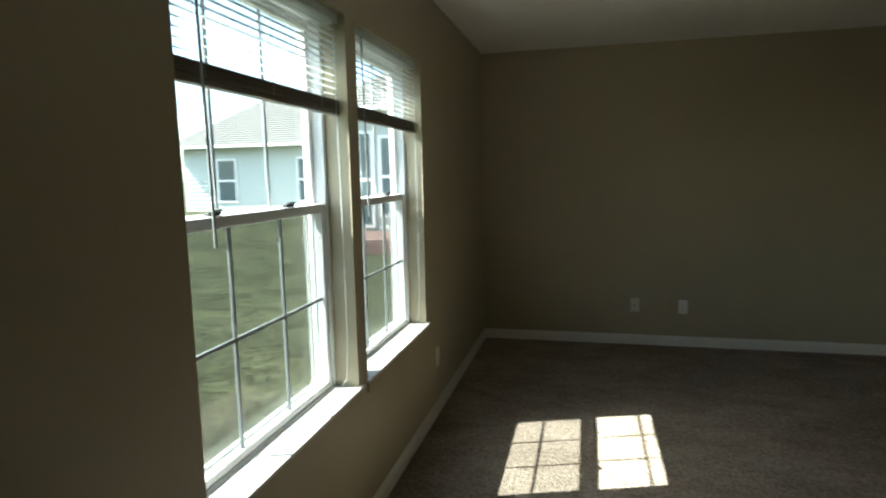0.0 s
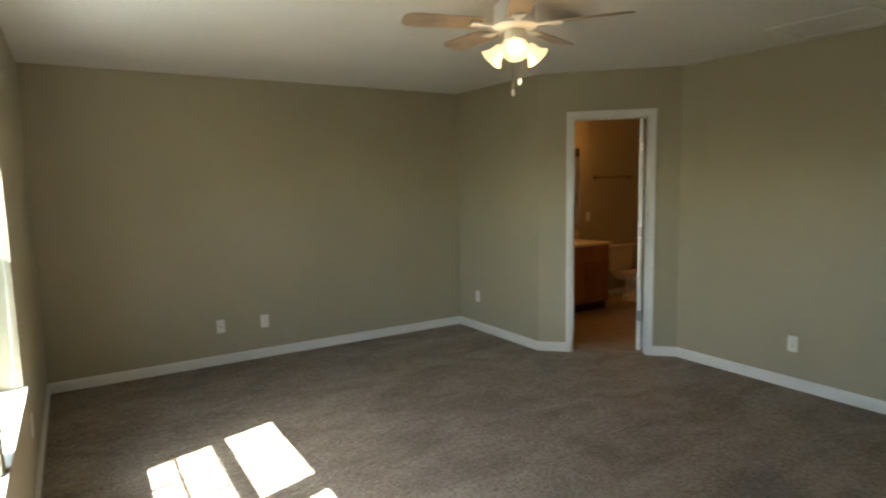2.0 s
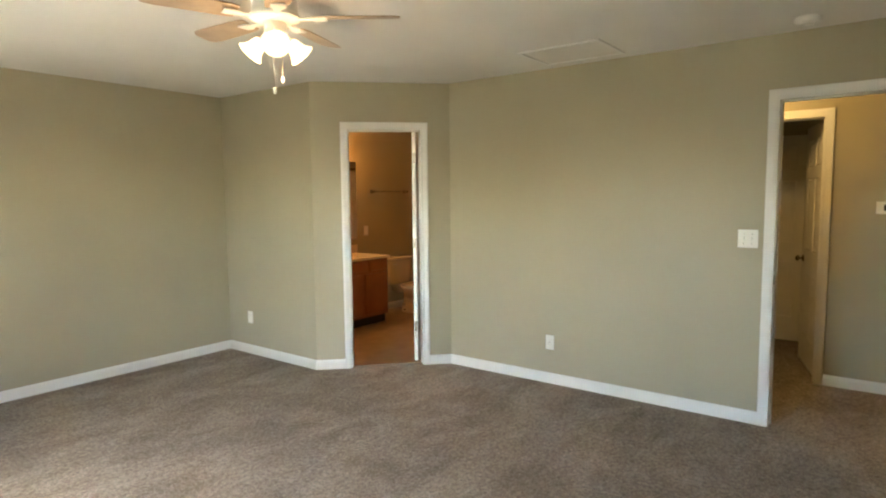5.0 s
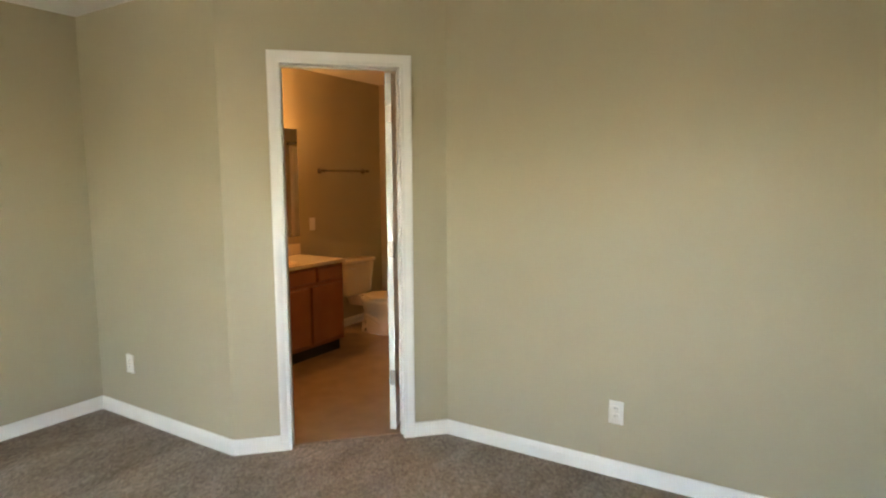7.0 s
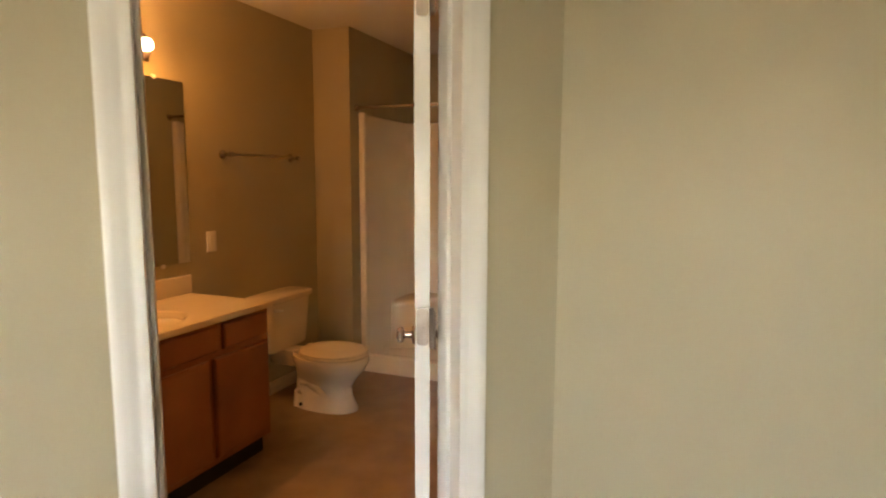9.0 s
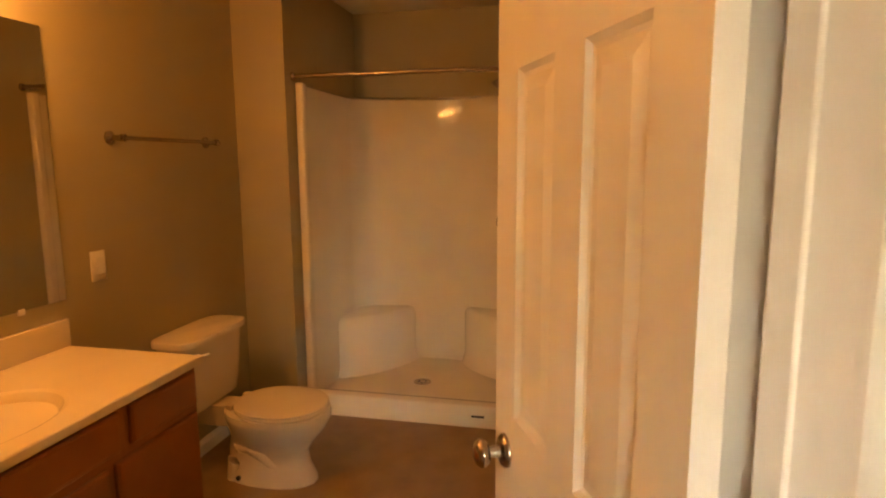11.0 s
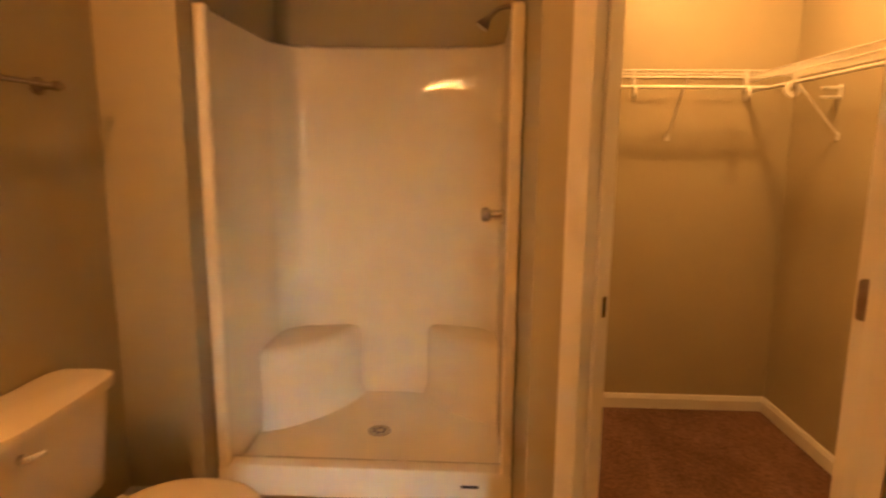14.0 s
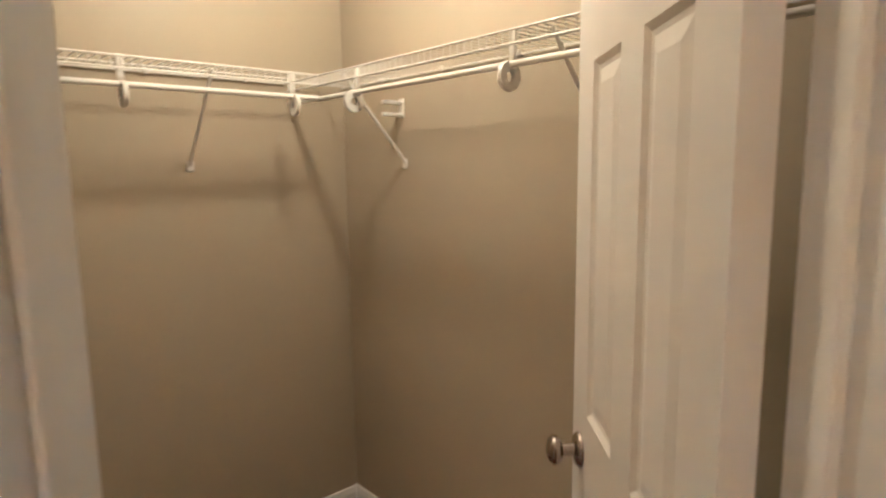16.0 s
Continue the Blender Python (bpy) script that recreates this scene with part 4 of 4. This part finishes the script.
def shower():
    root = thing("shower_stall", "white moulded fibreglass shower stall with corner seats", "shower stall", (0, 0, 0))
    bm = bmesh.new()
    inner, outer = rounded_u(0.035, 0.17), rounded_u(0.004, 0.18)
    prof = ((0.0, 0.075), (0.0, SZ - 0.014), (0.35, SZ - 0.004), (0.75, SZ), (1.0, SZ - 0.006), (1.0, 0.0))
    rows = []
    for (ix, iy), (ox, oy) in zip(inner, outer):
        rows.append([bm.verts.new((ix + (ox - ix) * f, iy + (oy - iy) * f, z)) for f, z in prof])
    for a, b in zip(rows, rows[1:]):
        for i in range(len(prof) - 1):
            bm.faces.new((a[i], a[i + 1], b[i + 1], b[i]))
    bm.faces.new(rows[0])
    bm.faces.new(rows[-1][::-1])
    bmesh.ops.recalc_face_normals(bm, faces=bm.faces[:])
    part("surround", bm, M_FIBER, root)
    for y0, y1 in ((SY0 - 0.003, SY0 + 0.045), (SY1 - 0.045, SY1 + 0.003)):
        part("front_column", box_bm(SX0 - 0.025, SX0 + 0.03, y0, y1, 0.004, SZ + 0.004, 0.016, 4), M_FIBER, root)
    # pan and kerb
    pan = [(x, y) for x, y in rounded_u(0.030, 0.17)]
    bm = add_prism(bmesh.new(), pan, 0.004, 0.072)
    part("pan", bm, M_FIBER, root, smooth=False)
    rings = []
    for y in (SY0, SY1):
        rings.append([(SX0 - 0.030, y, 0.004), (SX0 - 0.030, y, 0.105), (SX0 - 0.018, y, 0.124), (SX0 + 0.020, y, 0.132), (SX0 + 0.062, y, 0.122), (SX0 + 0.085, y, 0.095), (SX0 + 0.110, y, 0.074), (SX0 + 0.110, y, 0.004)])
    part("kerb", loft_bm(rings), M_FIBER, root)

    def corner_seat(sign, ycorner, wide, deep, height):
        n = 14
        plan = [(SX1 - 0.034, ycorner)]
        for k in range(n + 1):
            t = math.pi / 2 * k / n
            plan.append((SX1 - 0.034 - deep * math.sin(t) ** 1.35, ycorner + sign * wide * math.cos(t) ** 1.35))
        zs = ((0.070, 0.06), (0.14, 0.0), (height - 0.045, 0.0), (height - 0.022, 0.004), (height - 0.007, 0.016), (height, 0.040))
        rings = []
        for z, inset in zs:
            f = 1 - inset / 0.30 if inset < 0.05 else 1.06
            rings.append([(plan[0][0] + (x - plan[0][0]) * f, plan[0][1] + (y - plan[0][1]) * f, z) for x, y in plan])
        part("corner_seat", loft_bm(rings), M_FIBER, root)
    corner_seat(-1, SY1 - 0.034, 0.385, 0.475, 0.452)
    corner_seat(1, SY0 + 0.034, 0.36, 0.34, 0.462)
    for y, s in ((SY1 - 0.034, -1),):
        part("soap_shelf", loft_bm([[(SX1 - 0.034, y, z), (SX1 - 0.034 - w, y, z), (SX1 - 0.034 - w * 0.72, y + s * w * 0.72, z), (SX1 - 0.034, y + s * w, z)] for z, w in ((1.185, 0.06), (1.20, 0.09), (1.21, 0.092))]), M_FIBER, root)
    drain = part("drain", moved(lathe_bm([(0.055, 0.0), (0.055, 0.003), (0.048, 0.005), (0.040, 0.003)], 30), pose(6.622, 4.517, 0.072)), M_NICKEL, root, "round metal shower drain")
    for k in range(6):
        a = 2 * math.pi * k / 6
        part("drain_hole", moved(lathe_bm([(0.007, 0.0), (0.007, 0.0010)], 10), pose(6.622 + 0.024 * math.cos(a), 4.517 + 0.024 * math.sin(a), 0.0752)), M_DARK, drain)
    part("maker_mark", box_bm(SX0 - 0.0315, SX0 - 0.029, 4.06, 4.13, 0.062, 0.074), M_DARK, root, "small dark maker's plate")
    return root


shower()


def shower_rod():
    root = thing("shower_curtain_rod", "brushed metal shower curtain rod", "curtain rod", (6.175, 0, 1.905))
    part("rod", tube_bm([(0, 3.928, 0), (0, 5.102, 0)], 0.0125, 16), M_NICKEL, root)
    for y, a in ((3.926, -90), (5.104, 90)):
        part("flange", moved(lathe_bm([(0.023, 0.0), (0.023, 0.008), (0.016, 0.018)], 22), pose(0, y, 0, a)), M_NICKEL, root)


shower_rod()


def shower_head():
    root = thing("shower_fixture", "dull metal shower head on a bent arm", "shower head", (6.66, 3.925, 1.96))
    part("flange", moved(lathe_bm([(0.030, 0.0), (0.026, 0.008), (0.012, 0.012)], 22), pose(0, 0.001, 0, -90)), M_HINGE, root)
    part("arm", tube_bm([(0, 0.0, 0.0), (0, 0.05, 0.004), (0, 0.09, -0.010), (0, 0.125, -0.045)], 0.009, 12), M_HINGE, root)
    part("head", moved(lathe_bm([(0.012, 0.0), (0.014, 0.016), (0.020, 0.026), (0.028, 0.044), (0.028, 0.052), (0.022, 0.054)], 24), pose(0, 0.118, -0.038, 180 + 38)), M_HINGE, root)


shower_head()


def shower_valve():
    root = thing("shower_valve", "chrome shower valve with a round knob", "shower valve", (6.66, SY0 + 0.036, 1.092))
    part("escutcheon", moved(lathe_bm([(0.080, 0.0), (0.078, 0.005), (0.060, 0.010), (0.030, 0.014)], 34), pose(0, 0, 0, -90)), M_CHROME, root)
    part("stem", moved(lathe_bm([(0.022, 0.0), (0.020, 0.040), (0.028, 0.048), (0.028, 0.066), (0.020, 0.072)], 22), pose(0, 0.012, 0, -90)), M_CHROME, root)
    part("knob", moved(lathe_bm([(0.022, 0.0), (0.031, 0.006), (0.033, 0.020), (0.028, 0.034), (0.012, 0.038)], 20), pose(0, 0.056, 0, -90)), M_HINGE, root)


shower_valve()


def ceiling_vent():
    """The bathroom's exhaust grille, hanging a little open."""
    root = thing("exhaust_fan_cover", "brown-shadowed exhaust fan cover hanging from the bathroom ceiling", "vent", (5.30, 4.62, H), 0)
    part("frame", box_bm(-0.13, 0.13, -0.13, 0.13, -0.014, 0.0, 0.004, 1), M_TRIM, root)
    # flat dark sheet stands in for the shade between the slats
    part("gap_shade", box_bm(-0.112, 0.112, -0.112, 0.112, -0.0165, -0.0135), M_PAINTED_SHADE, root, "dark sheet for the shade between the slats")
    for k in range(9):
        y = -0.10 + k * 0.025
        part("slat", box_bm(-0.11, 0.11, y - 0.0055, y + 0.0055, -0.022, -0.016, 0.002, 1), M_TRIM, root)


ceiling_vent()

# ---- wardrobe ----
SHZ, SHD = 1.735, 0.25


def shelf_bracket(root, m):
    """A white plastic rod hanger: a ring below the shelf's lip and a strap over it. Local x along the shelf, y out of the wall."""
    ring = lathe_bm([(0.013, -0.006), (0.034, -0.006), (0.036, 0.0), (0.034, 0.006), (0.013, 0.006)], 26, cap=False)
    hook = part("rod_hanger", moved(ring, m @ pose(0, SHD - 0.012, SHZ - 0.098, 0, 90)), M_WIRE, root, "white plastic rod hanger")
    part("strap", moved(box_bm(-0.010, 0.010, SHD - 0.030, SHD - 0.020, SHZ - 0.080, SHZ + 0.010, 0.003, 1), m), M_WIRE, hook)


def wire_shelf(label, origin, angle, length, hangers, braces, start=0.0):
    """Local x along the wall, y out of it."""
    root = thing("wire_shelf", label, "shelf", (0, 0, 0), 0, "wardrobe shelves")
    m = pose(*origin, 0, 0, 0, angle)
    wire = mesh_of("cross_wire", tube_bm([(0, 0.004, SHZ + 0.004), (0, SHD - 0.006, SHZ + 0.004), (0, SHD, SHZ), (0, SHD, SHZ - 0.030)], 0.0016, 5), M_WIRE, True)
    x = start + 0.012
    while x < length - 0.005:
        w = new("cross_wire", wire)
        w.parent = root
        w.matrix_local = m @ pose(x, 0, 0)
        x += 0.0254
    for y, z in ((0.008, SHZ), (SHD * 0.5, SHZ), (SHD + 0.001, SHZ + 0.001), (SHD + 0.001, SHZ - 0.030)):
        part("long_wire", moved(tube_bm([(start, y, z), (length, y, z)], 0.0032, 8), m), M_WIRE, root)
    part("hanging_rod", moved(tube_bm([(start, SHD - 0.012, SHZ - 0.072), (length, SHD - 0.012, SHZ - 0.072)], 0.0085, 12), m), M_WIRE, root, "white coated hanging rod")
    for x in hangers:
        shelf_bracket(root, m @ pose(x, 0, 0))
    for x in braces:
        b = part("brace", moved(tube_bm([(x, SHD - 0.004, SHZ - 0.010), (x, 0.012, SHZ - 0.275), (x, 0.003, SHZ - 0.290)], 0.0055, 8), m), M_WIRE, root, "white diagonal shelf brace")
        part("brace_foot", moved(box_bm(x - 0.012, x + 0.012, 0.0005, 0.006, SHZ - 0.310, SHZ - 0.275, 0.002, 1), m), M_WIRE, b)
    k = start + 0.15
    while k < length:
        part("wall_clip", moved(box_bm(k - 0.008, k + 0.008, 0.0005, 0.016, SHZ - 0.006, SHZ + 0.012, 0.003, 1), m), M_WIRE, root)
        k += 0.32
    return root


# along the south wall (x grows to the east) and along the east wall (x grows to the south)
south_shelf = wire_shelf("white wire shelf with hanging rod along the wardrobe wall", (4.46, 2.525), 0, 2.655, (0.45, 1.577, 2.225), (1.45, 2.272))
wire_shelf("white wire shelf with hanging rod turning the wardrobe corner", (7.12, 2.525), 90, 1.275, (0.338, 0.845), (0.603,), SHD)

wall_bracket = part("wall_bracket", moved(box_bm(2.27, 2.30, 0.0005, 0.006, SHZ - 0.135, SHZ - 0.070, 0.002, 1), pose(4.46, 2.525, 0)), M_WIRE, south_shelf, "white forked rod bracket")
for dz in (-0.125, -0.085):
    part("prong", moved(box_bm(2.277, 2.293, 0.005, 0.085, SHZ + dz - 0.006, SHZ + dz + 0.006, 0.003, 2), pose(4.46, 2.525, 0)), M_WIRE, wall_bracket)


def wardrobe_light():
    root = thing("wardrobe_ceiling_light", "lit frosted ceiling light in the wardrobe", "ceiling light", (6.37, 3.00, H))
    part("pan", lathe_bm([(0.11, 0.0), (0.11, -0.014), (0.09, -0.020)], 32), M_TRIM, root)
    part("diffuser", lathe_bm([(0.100, -0.018), (0.098, -0.040), (0.075, -0.066), (0.035, -0.080), (0.004, -0.083)], 32), M_LIT, root, "lit frosted glass bowl")


wardrobe_light()
point_lamp("wardrobe_bulb_light", (6.37, 3.00, H - 0.115), WARDROBE_WATTS, (1.0, 0.48, 0.145), 0.055)


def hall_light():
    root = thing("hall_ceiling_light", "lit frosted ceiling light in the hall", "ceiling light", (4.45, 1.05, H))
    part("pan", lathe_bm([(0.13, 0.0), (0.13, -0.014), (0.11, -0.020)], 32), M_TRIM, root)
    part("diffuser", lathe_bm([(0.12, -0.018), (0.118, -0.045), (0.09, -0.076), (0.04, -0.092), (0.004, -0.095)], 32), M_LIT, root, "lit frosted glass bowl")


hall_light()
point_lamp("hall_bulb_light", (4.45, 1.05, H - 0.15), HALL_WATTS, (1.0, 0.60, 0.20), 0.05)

# ---- outside ----
M_GRASS = material("dry_green_lawn", (0.084, 0.088, 0.045), 0.95, spec=0.1, scale=0.55, colour2=(0.040, 0.048, 0.022), bump=1.0, bump_scale=40)


def fleck(m, scale, dark):
    """Fine flecks over a material's colour."""
    nt = m.node_tree
    b = nt.nodes["Principled BSDF"]
    old = b.inputs["Base Color"].links[0].from_socket
    tc, n, mx, r = (nt.nodes.new(k) for k in ("ShaderNodeTexCoord", "ShaderNodeTexNoise", "ShaderNodeMix", "ShaderNodeValToRGB"))
    n.inputs["Scale"].default_value, n.inputs["Detail"].default_value = scale, 6
    mx.data_type, mx.blend_type = 'RGBA', 'MULTIPLY'
    mx.inputs["Factor"].default_value = 1.0
    r.color_ramp.elements[0].position, r.color_ramp.elements[0].color = 0.38, (dark, dark, dark, 1)
    r.color_ramp.elements[1].position = 0.60
    nt.links.new(tc.outputs["Object"], n.inputs["Vector"])
    nt.links.new(n.outputs["Fac"], r.inputs[0])
    nt.links.new(old, mx.inputs["A"])
    nt.links.new(r.outputs[0], mx.inputs["B"])
    nt.links.new(mx.outputs["Result"], b.inputs["Base Color"])


# flecks give grass texture and paint the lawn's shadow patches into its colour
fleck(M_GRASS, 14.0, 0.42)
fleck(M_GRASS, 2.6, 0.66)
M_SIDING = material("pale_blue_siding", (0.50, 0.525, 0.475), 0.55, var=0.03)
M_ROOF = material("grey_shingle_roof", (0.115, 0.110, 0.105), 0.9, var=0.12, scale=9, bump=0.5, bump_scale=30)
# teal grey base colour stands in for sky reflected in the panes
M_PANE = material("sky_tinted_pane", (0.085, 0.115, 0.120), 0.12, spec=0.5)
M_DECK = material("red_brown_deck_board", (0.150, 0.088, 0.073), 0.75, var=0.1)


def ground():
    bm = bmesh.new()
    xs = [-400, -120, -60, -40, -30, -24, -18, -14, -11, -8, -6, -4.5, -3.2, -2, -0.86, 8, 40, 400]
    ys = [-400, -100, -40, -15, -4, 0, 2, 4, 6, 8, 10, 12, 14, 16, 18, 22, 30, 60, 120, 400]

    def z(x, y):
        d = math.hypot(min(0, x + 0.86), max(0, y - 1.0))
        return -0.38 + 0.85 * min(1.0, d / 17.0)
    grid = [[bm.verts.new((x, y, z(x, y) if x <= -0.86 or y > 5.6 else -0.45)) for y in ys] for x in xs]
    for i in range(len(xs) - 1):
        for k in range(len(ys) - 1):
            bm.faces.new((grid[i][k], grid[i + 1][k], grid[i + 1][k + 1], grid[i][k + 1]))
    solid("ground", bm, M_GRASS, "sunlit mown lawn behind the house", "lawn", "structure", smooth=True)


ground()


def house(name, label, x0, x1, y0, y1, z0, eave, ridge, windows):
    root = thing(name, label, "house", (0, 0, 0))
    wall_ob = part("wall", box_bm(x0, x1, y0, y1, z0, eave), M_SIDING, root, smooth=False)
    rows = int((eave - z0) / 0.125)
    lap_s = mesh_of("siding_board", loft_bm([[(x, y0, 0.0), (x, y0 - 0.026, 0.0), (x, y0 - 0.002, 0.125), (x, y0, 0.125)] for x in (x0 - 0.01, x1 + 0.01)]), M_SIDING)
    lap_e = mesh_of("siding_board", loft_bm([[(x1, y, 0.0), (x1 + 0.016, y, 0.0), (x1 + 0.003, y, 0.125), (x1, y, 0.125)] for y in (y0, y1)]), M_SIDING)
    for k in range(rows):
        for me in (lap_s, lap_e):
            b = new("siding_board", me)
            b.parent = wall_ob
            b.location = (0, 0, z0 + k * 0.125)
    o = 0.4
    inset = (y1 - y0) / 2 + o
    bm = bmesh.new()
    base = [bm.verts.new(p) for p in ((x0 - o, y0 - o, eave), (x1 + o, y0 - o, eave), (x1 + o, y1 + o, eave), (x0 - o, y1 + o, eave))]
    top = [bm.verts.new(p) for p in ((x0 - o + inset, (y0 + y1) / 2, ridge), (x1 + o - inset, (y0 + y1) / 2, ridge))]
    for f in ((base[0], base[1], top[1], top[0]), (base[1], base[2], top[1]), (base[2], base[3], top[0], top[1]), (base[3], base[0], top[0]), base[::-1]):
        bm.faces.new(f)
    roof = part("roof", bm, M_ROOF, root, smooth=False)
    n = 22
    for k in range(n):
        f, g = k / n, (k + 1) / n
        y_, z_, y2, z2 = y0 - o + f * inset, eave + f * (ridge - eave), y0 - o + g * inset, eave + g * (ridge - eave)
        bm = loft_bm([[(x, y_, z_), (x, y_ - 0.012, z_ + 0.022), (x, y2, z2 + 0.004), (x, y2, z2)] for x in (x0 - o + f * inset, x1 + o - f * inset)])
        part("shingle_course", bm, M_ROOF, roof, smooth=False)
    for a in ((x0 - o, x1 + o, y0 - o - 0.02, y0 - o),):
        part("gutter", box_bm(a[0], a[1], a[2] - 0.06, a[3], eave - 0.05, eave + 0.02, 0.01, 1), M_TRIM, root)
    for face, u0, u1, wz0, wz1 in windows:
        if face == "s":
            fr = box_bm(u0, u1, y0 - 0.06, y0, wz0, wz1, 0.01, 1)
            pa = [box_bm(u0 + 0.07, u1 - 0.07, y0 - 0.066, y0 - 0.05, a, b) for a, b in ((wz0 + 0.07, (wz0 + wz1) / 2 - 0.03), ((wz0 + wz1) / 2 + 0.03, wz1 - 0.07))]
        else:
            fr = box_bm(x1, x1 + 0.06, u0, u1, wz0, wz1, 0.01, 1)
            pa = [box_bm(x1 + 0.05, x1 + 0.066, u0 + 0.07, u1 - 0.07, a, b) for a, b in ((wz0 + 0.07, (wz0 + wz1) / 2 - 0.03), ((wz0 + wz1) / 2 + 0.03, wz1 - 0.07))]
        w = part("window", fr, M_TRIM, root)
        for p in pa:
            part("pane", p, M_PANE, w)
    return root


house("neighbour_house", "pale blue sided single-storey house across the lawn", -11.9, -5.4, 16.2, 19.8, 0.2, 2.40, 3.95,
      [("s", -10.76, -10.06, 0.72, 2.05), ("s", -8.1, -7.5, 0.72, 2.05)])
house("neighbour_house", "pale blue sided house wing with tall windows near the lawn", -4.75, 0.6, 11.6, 15.2, 0.0, 2.75, 4.3,
      [("s", -4.35, -4.0, 0.40, 2.35), ("s", -3.9, -3.2, 0.60, 2.25), ("s", -2.4, -1.5, 0.60, 2.25)])


def deck():
    root = thing("garden_deck", "low red-brown wooden deck beside the pale blue house", "deck", (0, 0, 0))
    for k in range(12):
        part("deck_board", box_bm(-4.6, -1.2, 9.9 + k * 0.142, 10.03 + k * 0.142, 0.30, 0.33), M_DECK, root)
    for z in (0.04, 0.172):
        part("skirt_board", box_bm(-4.6, -1.2, 9.872, 9.895, z, z + 0.122, 0.004, 1), M_DECK, root)
    for x in (-4.58, -3.48, -2.38, -1.29):
        part("post", box_bm(x, x + 0.09, 9.90, 9.99, -0.1, 0.298), M_DECK, root)
    return root


deck()
